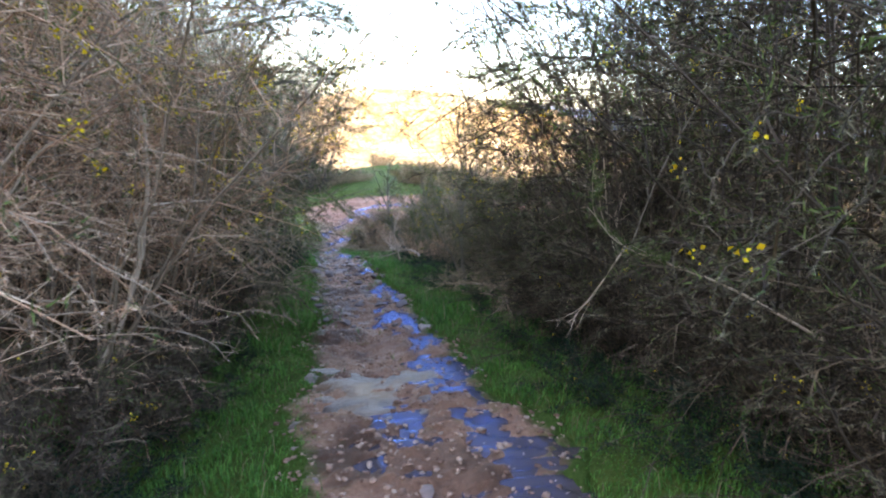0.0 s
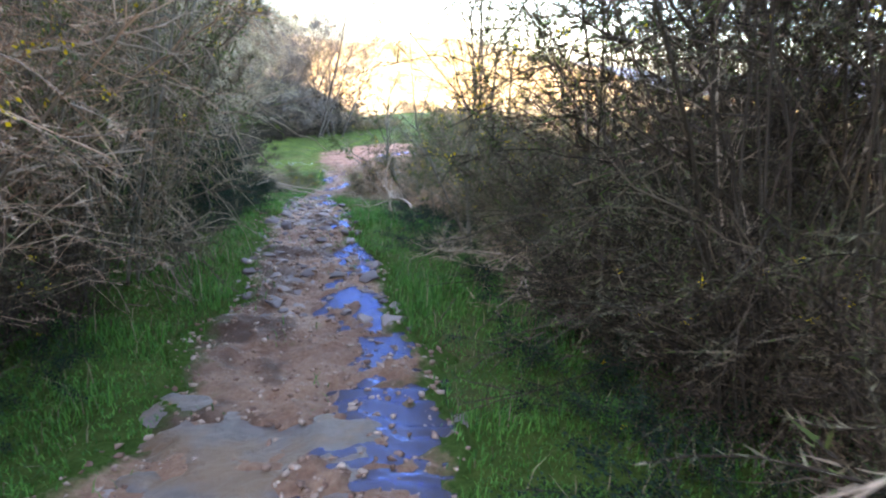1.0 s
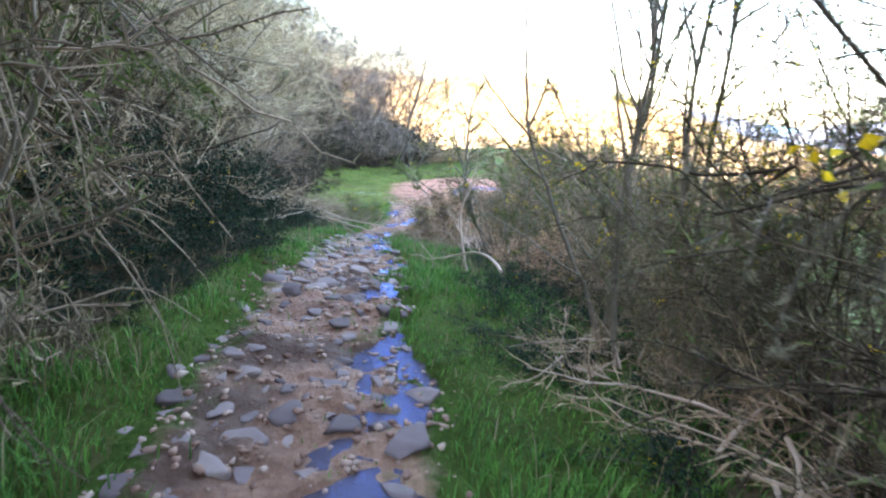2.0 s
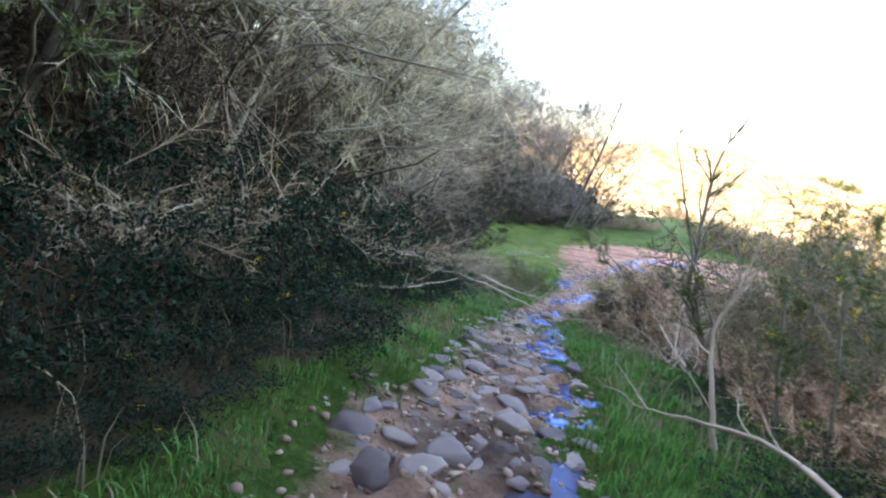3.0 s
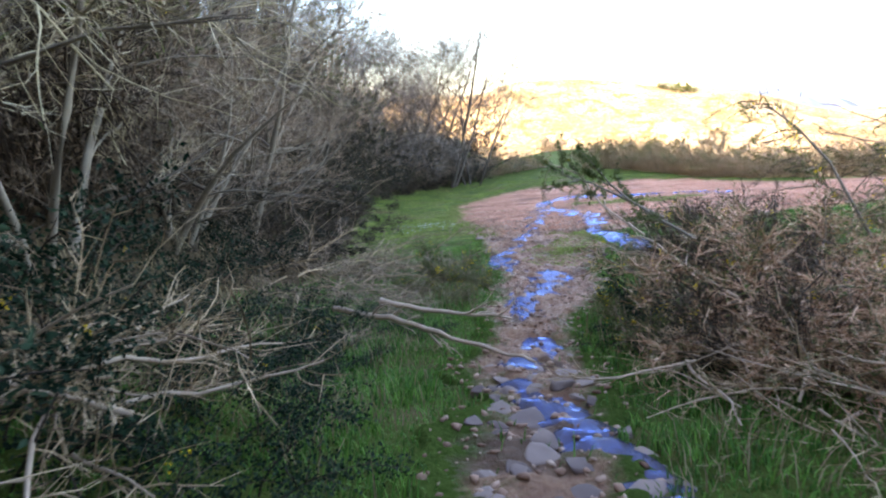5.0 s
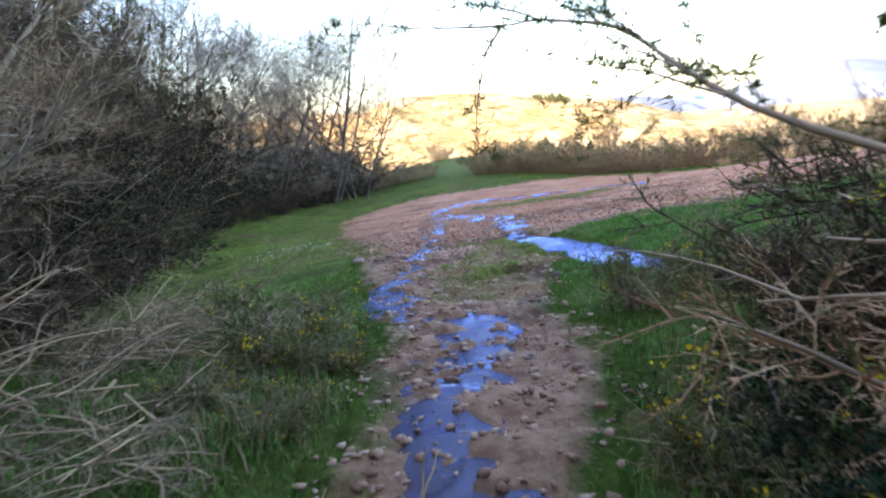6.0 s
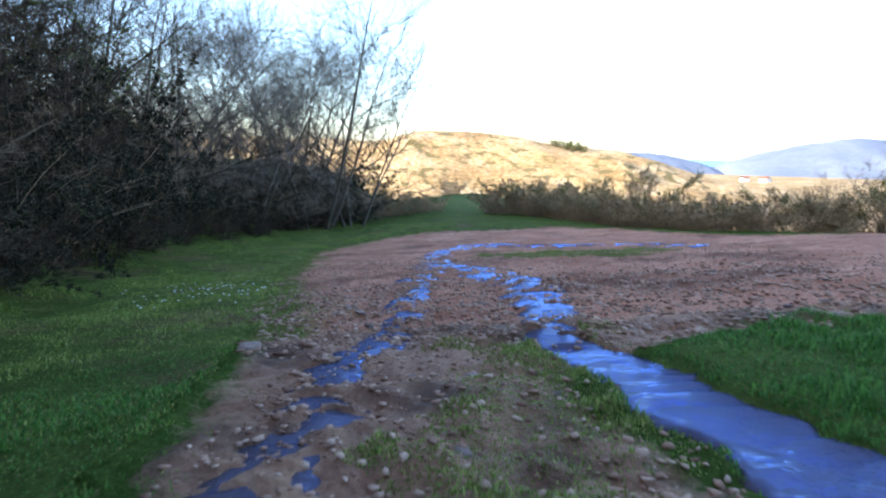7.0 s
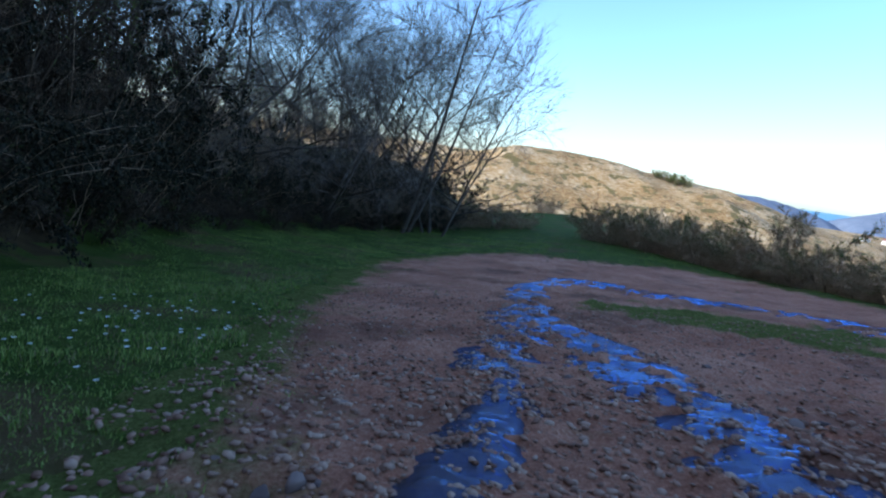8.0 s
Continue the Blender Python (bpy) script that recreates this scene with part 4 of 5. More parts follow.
far_shrub = bare_wood("bare_shrub", 22, 4.0, "leafless tangled shrub with grey-brown twigs on the bank", "shrub", trunks=7, limbs=6, boughs=6, twigs=6, fine=7, spread=1.0, girth=0.06, droop=0.02, base_spread=0.6, clear=0.08)
planted(far_shrub, [(-7.8, 19.4, 30, 0.8, 0.9), (-8.8, 22.0, 120, 1.1, 1.25), (-10.2, 24.8, 200, 1.1, 1.2), (-9.6, 19.8, 80, 1.3, 1.2), (-10.9, 22.6, 15, 1.3, 1.25), (-10.4, 25.0, 220, 0.85, 0.8), (-11.8, 28.2, 10, 0.85, 0.8), (-13.1, 31.4, 100, 0.9, 0.8), (-14.4, 34.6, 190, 0.9, 0.8), (-15.6, 38.0, 280, 0.9, 0.75), (-16.5, 42, 50, 0.95, 0.75), (-16.9, 45.8, 150, 0.95, 0.75), (-17.0, 49.6, 250, 0.95, 0.75), (-16.3, 53.4, 60, 0.95, 0.75), (-15.0, 57, 170, 1.0, 0.75), (-13.6, 60.4, 20, 0.95, 0.75), (-11.8, 63, 110, 0.8, 0.8), (-9.2, 22.6, 60, 0.85, 0.8), (-14.6, 56.0, 300, 0.9, 0.7), (-17.5, 58, 40, 1.2, 0.9), (-19.5, 62, 130, 1.3, 0.9), (-16.5, 62.5, 220, 1.2, 0.9), (-21, 57, 310, 1.4, 0.9), (-15, 66, 80, 1.2, 0.8), (-21, 50, 170, 1.4, 0.9), (-18.4, 45.6, 10, 1.2, 0.9), (-18.8, 49, 100, 1.2, 0.9), (-18.6, 53.4, 200, 1.2, 0.9), (-22.5, 46, 290, 1.5, 1.0), (-23, 53.5, 50, 1.5, 1.0), (-22.5, 61, 140, 1.5, 1.0), (-19.2, 41.6, 230, 1.3, 0.9), (-24, 42, 330, 1.5, 1.0), (-18.5, 66, 20, 1.4, 0.9), (-20.5, 37.6, 110, 1.3, 0.9)], "hedge on the bank")
tree = bare_wood("bare_tree", 31, 11.0, "tall leafless tree with fine twigs on the bank", "tree", trunks=4, limbs=15, boughs=6, twigs=6, fine=4, spread=0.8, girth=0.1, base_spread=0.5, clear=0.16, m=GREY_BARK, fine_m=GREY_TWIG)
planted(tree, [(-13.4, 57.4, 0, 1.3, 1.05), (-16.0, 55.0, 90, 1.1, 1.0), (-15.4, 51.4, 180, 1.05, 1.05), (-16.4, 47.4, 270, 1.05, 1.0), (-11.4, 58.6, 160, 1.0, 1.15), (-16.4, 43.4, 140, 1.0, 1.0), (-15.8, 39.4, 310, 0.9, 1.0), (-16.4, 34.6, 20, 0.9, 1.0), (-13.2, 28.5, 200, 0.75, 1.0), (-15.6, 62.0, 40, 1.1, 1.0), (-11.9, 24.0, 80, 0.7, 1.0), (-18.2, 32.0, 130, 1.0, 1.0)], "trees on the bank")

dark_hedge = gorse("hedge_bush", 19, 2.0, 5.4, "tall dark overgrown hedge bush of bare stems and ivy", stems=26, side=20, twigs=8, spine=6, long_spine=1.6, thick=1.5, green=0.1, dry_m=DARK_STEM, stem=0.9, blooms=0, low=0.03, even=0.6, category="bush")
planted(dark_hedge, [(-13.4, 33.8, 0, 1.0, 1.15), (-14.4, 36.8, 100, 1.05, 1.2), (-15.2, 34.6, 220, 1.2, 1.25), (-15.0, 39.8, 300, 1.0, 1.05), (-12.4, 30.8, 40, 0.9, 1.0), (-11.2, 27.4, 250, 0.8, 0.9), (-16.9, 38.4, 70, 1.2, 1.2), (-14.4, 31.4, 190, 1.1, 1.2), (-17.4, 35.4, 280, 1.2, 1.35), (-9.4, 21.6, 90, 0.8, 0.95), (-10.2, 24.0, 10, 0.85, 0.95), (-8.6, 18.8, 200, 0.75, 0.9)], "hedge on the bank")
heap = brush_heap("brush_heap", 51, 1.0, 0.9, "tangled heap of dead brown branches on the verge", sticks=28, twigs=15)
planted(heap, [(-1.75, 16.9, 0, 0.8, 0.8), (0.45, 9.8, 40, 0.5, 0.8), (-4.5, 13.6, 10, 0.6, 0.9), (1.4, 8.9, 120, 0.9, 0.8), (-4.4, 12.2, 80, 0.7, 1.2), (-4.2, 11.0, 190, 0.6, 1.3), (-4.9, 15.2, 280, 0.8, 1.0)], "heaps of dead branches")
old_heap = brush_heap("brush_heap", 52, 1.0, 0.9, "low weathered heap of brown sticks and dead stalks in grass", sticks=24, twigs=13, m=HEDGE_TWIG)
planted(old_heap, [(-5.9, 21.5, 90, 1.1, 0.8), (-5.5, 20.2, 200, 0.8, 0.6), (-6.4, 23.2, 300, 0.9, 0.8), (-5.8, 18.9, 130, 0.8, 0.6), (-4.9, 17.7, 20, 0.4, 0.4), (-5.0, 19.5, 250, 0.55, 0.4), (-5.2, 22.4, 330, 0.6, 0.6), (-6.7, 20.2, 40, 1.1, 0.9), (-6.2, 22.3, 160, 0.8, 0.8)], "heaps of dead branches")
HEDGE_SPOTS = [(-11.5, 66, 0, 1.1, 1.0), (-9.4, 66.8, 70, 1.0, 0.9), (-7.4, 67, 150, 0.9, 0.8), (-2.4, 65.3, 220, 1.05, 1.0), (-1.5, 64.6, 20, 1.15, 1.1), (0.0, 63.2, 300, 1.2, 1.1), (1.2, 61.4, 80, 1.1, 1.05), (2.2, 59.4, 30, 1.15, 1.1), (3.2, 57, 110, 1.05, 1.05), (3.9, 55, 10, 0.95, 0.95), (4.6, 53.2, 190, 1.05, 1.0), (5.2, 51.2, 70, 0.8, 0.8), (5.9, 49.4, 270, 0.95, 0.95), (7.0, 47.6, 350, 0.85, 0.85), (8.4, 45.8, 60, 1.0, 1.05), (10.2, 44.2, 140, 0.95, 1.1), (12, 43, 20, 1.1, 1.1), (14, 42.2, 200, 1.15, 1.2), (17, 41.2, 280, 1.2, 1.3), (20.5, 40, 10, 1.3, 1.4), (-7, 84, 100, 1.3, 1.2), (1.7, 60.4, 250, 1.0, 0.9), (2.7, 58.2, 340, 1.0, 0.9), (3.5, 56, 50, 1.0, 0.85), (4.3, 54.2, 140, 0.95, 0.85), (4.9, 52.2, 230, 0.9, 0.8), (5.5, 50.4, 320, 0.9, 0.8), (6.5, 48.6, 20, 0.9, 0.75), (7.7, 46.8, 200, 0.9, 0.8), (9.3, 45.2, 290, 0.95, 0.85), (11.1, 43.8, 80, 1.0, 0.9), (0.6, 62.4, 160, 1.05, 0.95),
                (-8.4, 24.8, 30, 0.9, 0.8), (-9.6, 27.4, 130, 0.9, 0.8), (-10.9, 30.2, 230, 0.9, 0.85), (-12.2, 33.2, 330, 0.95, 0.9), (-13.3, 36.4, 70, 1.0, 0.9), (-14.2, 39.8, 170, 1.0, 0.9), (-14.7, 43.4, 270, 1.0, 0.9), (-15.0, 47.2, 20, 1.0, 0.9), (-14.9, 51.0, 120, 1.0, 0.9), (-14.3, 54.6, 220, 1.0, 0.9), (-13.2, 58.0, 320, 1.0, 0.9), (-12.2, 61.4, 60, 1.0, 0.9), (-7.4, 22.0, 160, 0.8, 0.7), (-13.6, 31.6, 260, 1.2, 1.3), (-15.6, 36.4, 110, 1.2, 1.3)]
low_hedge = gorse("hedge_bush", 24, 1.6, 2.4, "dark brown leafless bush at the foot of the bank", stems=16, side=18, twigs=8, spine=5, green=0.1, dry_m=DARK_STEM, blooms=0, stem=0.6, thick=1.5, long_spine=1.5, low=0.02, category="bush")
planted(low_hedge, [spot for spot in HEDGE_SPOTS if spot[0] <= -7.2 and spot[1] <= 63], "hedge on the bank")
hedge = gorse("hedge_bush", 16, 1.6, 2.6, "rounded brown and olive bush in the hedge by the track", stems=16, side=22, twigs=9, spine=7, green=0.3, dry_m=HEDGE_TWIG, blooms=0, stem=0.35, thick=1.9, long_spine=1.7, low=0.02, even=0.6, category="bush")
planted(hedge, [(x, y, turn, size * (0.95 + 0.22 * math.sin(x * 5.1 + y)), tall * (0.92 + 0.25 * math.sin(x * 2.3 - y * 1.7))) for x, y, turn, size, tall in HEDGE_SPOTS if x > -7.2 or y > 63], "hedge by the track")
thorn = bare_wood("bare_shrub", 23, 3.2, "leafless brown thorn shrub standing in the hedge by the track", "shrub", trunks=6, limbs=5, boughs=6, twigs=6, fine=6, spread=0.9, girth=0.05, droop=0.01, base_spread=0.5, clear=0.1)
planted(thorn, [(9.6, 46.6, 0, 0.9, 1.0), (12.4, 45.4, 80, 1.1, 1.0), (15.2, 44.0, 170, 1.2, 1.1), (18.6, 43.0, 260, 1.3, 1.2), (7.0, 50.4, 30, 0.8, 0.9), (22.5, 41.5, 140, 1.4, 1.2), (2.6, 60.4, 200, 0.8, 0.9), (4.8, 55.0, 310, 0.75, 0.8), (0.6, 64.4, 60, 0.8, 0.8)], "thorns in the hedge")


def up(x, y, h):
    return (x, y, float(lie(x, y)) + h)


dead_branch("fallen_branch", [up(-5.3, 18.9, 0.06), up(-4.7, 18.55, 0.1), up(-4.1, 18.12, 0.1), up(-3.6, 17.75, 0.06), up(-3.15, 17.48, 0.03)], 0.032,
            "long pale dead branch lying across the verge onto the path", 61, forks=6)
dead_branch("fallen_branch", [up(-4.75, 18.75, 0.22), up(-4.2, 18.85, 0.12), up(-3.5, 18.83, 0.05)], 0.03, "thin straight dead stick lying on the grass", 62, forks=3)
dead_branch("fallen_branch", [up(-4.2, 13.2, 0.1), up(-4.0, 13.7, 0.3), up(-3.8, 14.25, 0.42)], 0.014, "bleached dead branch lying on the brambles", 66, forks=3)
dead_branch("fallen_branch", [up(-3.75, 12.9, 0.06), up(-3.45, 13.3, 0.17), up(-3.3, 14.2, 0.34)], 0.016, "bleached forked branch leaning on the brambles", 67, forks=3)
dead_branch("fallen_branch", [up(-0.35, 10.7, 0.35), up(-0.55, 11.4, 0.4), up(-0.95, 12.1, 0.22), up(-1.25, 12.5, 0.1)], 0.015, "pale dead branch arching over the grass", 68, forks=6)
dead_branch("fallen_branch", [up(-0.75, 12.2, 0.0), up(-0.84, 12.2, 0.35), up(-0.95, 12.4, 0.7), up(-0.8, 12.5, 1.1)], 0.02, "dead forked gorse stem standing in the grass", 69, forks=6)
dead_branch("sapling", [up(0.45, 10.15, -0.05), up(0.2, 10.05, 0.5), up(0.0, 10.0, 0.85), up(-0.25, 9.9, 1.35), up(-0.33, 9.85, 1.65), up(-0.45, 9.8, 2.6)], 0.018, "slender leafless sapling with forked grey stem", 63, forks=6, m=BARK, twig_len=0.9)
gorse_branch("gorse_branch", [up(0.45, 10.2, -0.05), up(0.35, 10.2, 1.0), up(0.42, 10.1, 2.0), up(0.3, 10.1, 3.0)], 0.024, "tall spindly gorse stem with blossoms at the top", 64, forks=12, m=BARK, blooms=12, reach=0.8)
gorse_branch("gorse_branch", [up(0.5, 9.9, -0.05), up(0.3, 9.9, 0.9), up(0.35, 9.85, 1.8), up(0.2, 9.8, 2.7)], 0.022, "forked gorse stem with spiny twigs and blossoms", 160, forks=20, m=BARK, blooms=12, reach=0.9)
gorse_branch("gorse_branch", [up(0.75, 9.6, -0.05), up(0.6, 9.6, 1.0), up(0.5, 9.6, 2.0), up(0.55, 9.5, 2.6)], 0.02, "forked gorse stem with spiny twigs and blossoms", 161, forks=20, m=BARK, blooms=12, reach=0.9)
gorse_branch("gorse_branch", [up(0.9, 9.9, -0.05), up(0.75, 9.9, 1.2), up(0.7, 9.8, 2.4)], 0.022, "tall spindly gorse stem with blossoms at the top", 74, forks=12, m=BARK, blooms=12, reach=0.7)
gorse_branch("gorse_branch", [up(-0.6, 14.6, -0.05), up(-0.85, 14.7, 0.35), up(-1.06, 14.68, 0.65), up(-1.2, 14.65, 1.0), up(-1.21, 14.65, 1.45), up(-1.23, 14.65, 1.85), up(-1.19, 14.62, 2.4)], 0.032, "leaning gorse stem, bare below and spiny on top", 65, forks=20, m=BARK, blooms=3, reach=0.42)
gorse_branch("gorse_branch", [up(-0.64, 14.56, -0.05), up(-0.88, 14.66, 0.35), up(-1.03, 14.64, 0.66), up(-1.16, 14.61, 1.05), up(-1.33, 14.62, 1.5), up(-1.46, 14.63, 1.8), up(-1.6, 14.64, 2.2)], 0.02, "thin leaning gorse stem beside a thicker one", 66, forks=10, m=BARK, blooms=0, reach=0.3)


def toppled_gorse(root, seed):
    """A gorse bush fallen towards the path: a fan of bare branches with some live tips."""
    g = np.random.default_rng(seed)
    bush = thing("toppled_gorse", "fallen gorse bush, its bare tan branches fanned towards the path", "gorse bush", at=root)
    n = 26
    head = np.radians(g.uniform(78, 113, n))
    way = np.stack([np.cos(head), np.sin(head), g.uniform(-0.02, 0.34, n)], 1)
    S = bowed(g.normal(0, 0.12, (n, 3)) * np.array([1, 1, 0.3]) + np.array([0, 0, 0.12]), way, g.uniform(1.0, 3.0, n), 10, 0.1, 0.03, g)
    ground_z = height(S[..., 0] + root[0], S[..., 1] + root[1]) - root[2]
    S[..., 2] = np.maximum(S[..., 2] + (ground_z - ground_z[:, :1]) * 0.9, ground_z + 0.03)
    each("branch", S, np.linspace(0.013, 0.004, 10)[None] * g.uniform(0.4, 1.25, (n, 1)), 5, DEAD_WOOD, bush)
    at, d, f, who = along(S, 13, g, 0.2)
    B = bowed(at, scatter_way(d, 0.5, g, 0.12), g.uniform(0.25, 0.85, len(at)), 6, 0.16, 0.0, g)
    part("side_branch", mesh_from("side_branch", *tubes(B, np.linspace(0.0055, 0.002, 6)[None] * g.uniform(0.6, 1.3, (len(B), 1)), 3), DEAD_WOOD), bush, kind="stuff")
    at, d, f, who = along(B, 7, g, 0.15)
    T = scatter_way(d, 0.6, g, 0.1)
    ln = g.uniform(0.06, 0.22, len(at))
    part("twig", mesh_from("twig", *spikes(at, T, ln, g.uniform(0.002, 0.004, len(at)), g), RUST), bush, kind="stuff")
    tips = at[(at[:, 1] > 1.2) & (g.random(len(at)) < 0.5)]
    spots = np.repeat(tips, 8, 0) + g.normal(0, 0.05, (len(tips) * 8, 3))
    part("spine", mesh_from("spine", *spikes(spots, unit(g.normal(0, 1, spots.shape) + np.array([-0.2, 0.5, 0.4])), g.uniform(0.03, 0.07, len(spots)), g.uniform(0.002, 0.004, len(spots)), g), SPINE), bush, "olive-green live spines", kind="stuff")
    return bush


toppled_gorse(up(-1.0, 14.9, 0.0), 201)
for k, (x, y, h) in enumerate(((-0.3, 14.0, 1.4), (-0.5, 13.2, 1.35), (-0.25, 12.8, 1.5), (0.1, 13.5, 1.6), (-0.05, 12.3, 1.5))):
    gorse_branch("gorse_branch", [up(x + 0.15, y, -0.05), up(x + 0.05, y, h * 0.35), up(x - 0.05, y, h * 0.7), up(x, y, h)], 0.013, "upright gorse stem with a spiny flowering tip", 150 + k, forks=9, blooms=3, reach=0.3)
gorse_branch("gorse_branch", [up(-2.9, 8.9, 2.3), up(-2.6, 9.15, 2.05), up(-2.35, 9.3, 1.75), up(-2.2, 9.4, 1.45)], 0.012, "drooping green gorse branch", 70, forks=10, blooms=0, reach=0.3)
gorse_branch("gorse_branch", [up(-2.4, 18.5, 0.85), up(-2.75, 18.9, 1.1), up(-2.9, 19.2, 1.36), up(-3.1, 19.4, 1.46), up(-3.2, 19.45, 1.46)], 0.009, "long gorse branch arching out over the path", 71, forks=13, m=DEAD_WOOD, blooms=1, reach=0.4)
gorse_branch("gorse_branch", [up(-2.2, 17.6, 0.9), up(-2.6, 17.7, 1.15), up(-2.8, 17.6, 1.35)], 0.012, "spiny gorse shoot rising above a bush", 72, forks=6, blooms=0, reach=0.25)
gorse_branch("gorse_branch", [up(-2.3, 18.2, 1.0), up(-2.75, 18.3, 1.25), up(-3.05, 18.35, 1.35)], 0.012, "spiny gorse shoot rising above a bush", 73, forks=6, blooms=0, reach=0.3)
dead_branch("dead_branch", [up(-1.9, 17.6, 0.5), up(-2.25, 18.0, 0.72), up(-2.4, 18.2, 0.86), up(-2.6, 18.4, 0.84)], 0.011, "bare pale gorse branch reaching towards the path", 81, forks=6)
dead_branch("dead_branch", [up(-1.7, 18.4, 0.85), up(-2.25, 18.75, 0.78), up(-2.5, 19.0, 0.8)], 0.013, "bare pale gorse branch reaching towards the path", 82, forks=5)
dead_branch("dead_branch", [up(-1.8, 18.6, 0.55), up(-2.35, 18.85, 0.68), up(-2.6, 19.1, 0.64)], 0.011, "bare pale gorse branch reaching towards the path", 83, forks=6)
dead_branch("dead_branch", [up(-3.4, 6.4, 0.8), up(-2.7, 6.9, 1.3), up(-2.15, 7.45, 1.4)], 0.018, "bare reddish gorse branch sticking out of a bush", 85, forks=7, twig_len=0.5)
dead_branch("dead_branch", [up(-3.3, 5.9, 1.5), up(-2.5, 7.0, 2.1), up(-1.9, 7.4, 2.3)], 0.018, "bare reddish gorse branch sticking out of a bush", 86, forks=7, twig_len=0.5)
dead_branch("dead_branch", [up(-3.3, 4.8, -0.05), up(-2.7, 5.0, 1.2), up(-2.53, 5.0, 2.4), up(-2.6, 5.0, 3.3)], 0.03, "bare reddish gorse stem standing before a bush", 87, forks=8, twig_len=0.6)
dead_branch("dead_branch", [up(-3.6, 5.0, 0.9), up(-3.0, 5.5, 0.9), up(-2.6, 5.8, 0.5)], 0.014, "bare grey branch drooping to the grass", 88, forks=6, twig_len=0.5)
gorse_branch("gorse_branch", [(2.0, 3.1, 0.75), (1.5, 3.35, 1.0), (1.21, 3.44, 1.07), (0.93, 3.56, 1.16), (0.72, 3.5, 1.39)], 0.009, "pale gorse branch with spiny sprays before a dark bush", 89, forks=7, m=DEAD_WOOD, blooms=2, reach=0.32)
dead_branch("dead_branch", [(1.0, 3.52, 1.13), (1.08, 3.45, 1.55), (1.22, 3.4, 1.95), (1.45, 3.4, 2.4)], 0.005, "thin brown gorse branch rising from a dark bush", 90, forks=3, m=BARK, twig_len=0.3)
dead_branch("dead_branch", [(0.98, 3.55, 1.13), (0.86, 3.6, 0.85), (0.7, 3.65, 0.6)], 0.006, "thin broken gorse twig hanging before a dark bush", 96, forks=3, twig_len=0.25)
dead_branch("dead_branch", [(-3.3, 7.2, 0.1), (-2.9, 7.3, 0.55), (-2.4, 7.2, 0.85), (-1.7, 6.6, 1.28)], 0.018, "bare reddish gorse branch sticking out of a bush", 97, forks=9, m=RUST, twig_len=0.5)
dead_branch("dead_branch", [(-3.0, 5.4, -0.2), (-2.5, 5.3, -0.2), (-2.19, 5.18, -0.24), (-2.0, 5.1, -0.4)], 0.01, "bare grey twig lying over the grass", 98, forks=4, twig_len=0.3)
dead_branch("dead_branch", [up(1.3, 7.9, 1.3), up(1.84, 7.6, 1.6), up(2.04, 7.14, 1.5), up(2.2, 6.9, 1.0)], 0.014, "pale curved branch before a dark bush", 91, forks=5, twig_len=0.5)
dead_branch("dead_branch", [up(2.2, 6.9, 0.2), up(2.1, 7.0, 0.9), up(1.95, 7.1, 1.5), up(1.85, 7.15, 2.2)], 0.02, "pale upright stem before a dark bush", 92, forks=5, twig_len=0.5)
dead_branch("dead_branch", [up(-7.0, 12.4, 1.2), up(-6.3, 13.0, 2.1), up(-5.4, 13.5, 2.2), up(-4.9, 14.2, 1.9)], 0.02, "lichened grey branch arching from the hedge", 94, forks=9, m=BARK, twig_len=0.8)
dead_branch("dead_branch", [up(-6.6, 13.4, 1.0), up(-5.6, 14.5, 1.75), up(-4.85, 15.0, 2.4)], 0.022, "lichened grey branch arching from the hedge", 95, forks=9, m=DEAD_WOOD, twig_len=0.8)


for k, (x, y, h, dx, dh) in enumerate(((-3.0, 4.6, 3.9, 1.4, 0.5), (-3.0, 5.2, 3.6, 2.0, 0.5), (-2.8, 6.0, 3.4, 1.7, 0.3), (-2.9, 6.8, 3.0, 1.6, 0.2), (-3.0, 7.6, 4.2, 1.5, 0.5), (-2.9, 8.2, 3.9, 1.4, 0.4), (-3.0, 8.0, 3.2, 1.3, 0.2), (-2.8, 7.0, 4.4, 1.6, 0.6), (2.4, 5.0, 4.0, -1.7, 0.4), (2.3, 5.8, 3.8, -1.9, 0.6), (2.2, 6.6, 3.4, -1.7, 0.4), (2.0, 7.4, 3.2, -1.6, 0.1))):
    gorse_branch("gorse_branch", [up(x, y, h), up(x + dx * 0.4, y + 0.1, h + dh * 0.7), up(x + dx * 0.75, y + 0.15, h + dh), up(x + dx, y + 0.2, h + dh * 0.8)], 0.016, "spiny gorse branch with yellow blossoms arching over the path", 130 + k, forks=14, blooms=3, reach=0.6)


for k, (x, y, h, dx, dy) in enumerate(((-6.0, 10.6, 2.2, 1.5, 0.4), (-5.9, 11.6, 1.9, 1.4, 0.8), (-6.2, 12.6, 2.3, 1.7, 0.6), (-6.3, 13.6, 2.0, 1.5, 0.9), (-6.6, 14.6, 1.9, 1.7, 0.5), (-6.8, 15.6, 2.1, 1.6, 0.7), (-5.8, 12.0, 1.3, 1.3, 0.2), (-6.4, 14.2, 1.3, 1.5, 0.3))):
    dead_branch("hedge_branch", [up(x, y, h * 0.6), up(x + dx * 0.35, y + dy * 0.3, h), up(x + dx * 0.7, y + dy * 0.7, h * 0.95), up(x + dx, y + dy, h * 0.7)], 0.014, "long bare branch arching out of the hedge", 170 + k, forks=12, m=OLIVE_TWIG if k % 2 else DEAD_WOOD, twig_len=0.8)


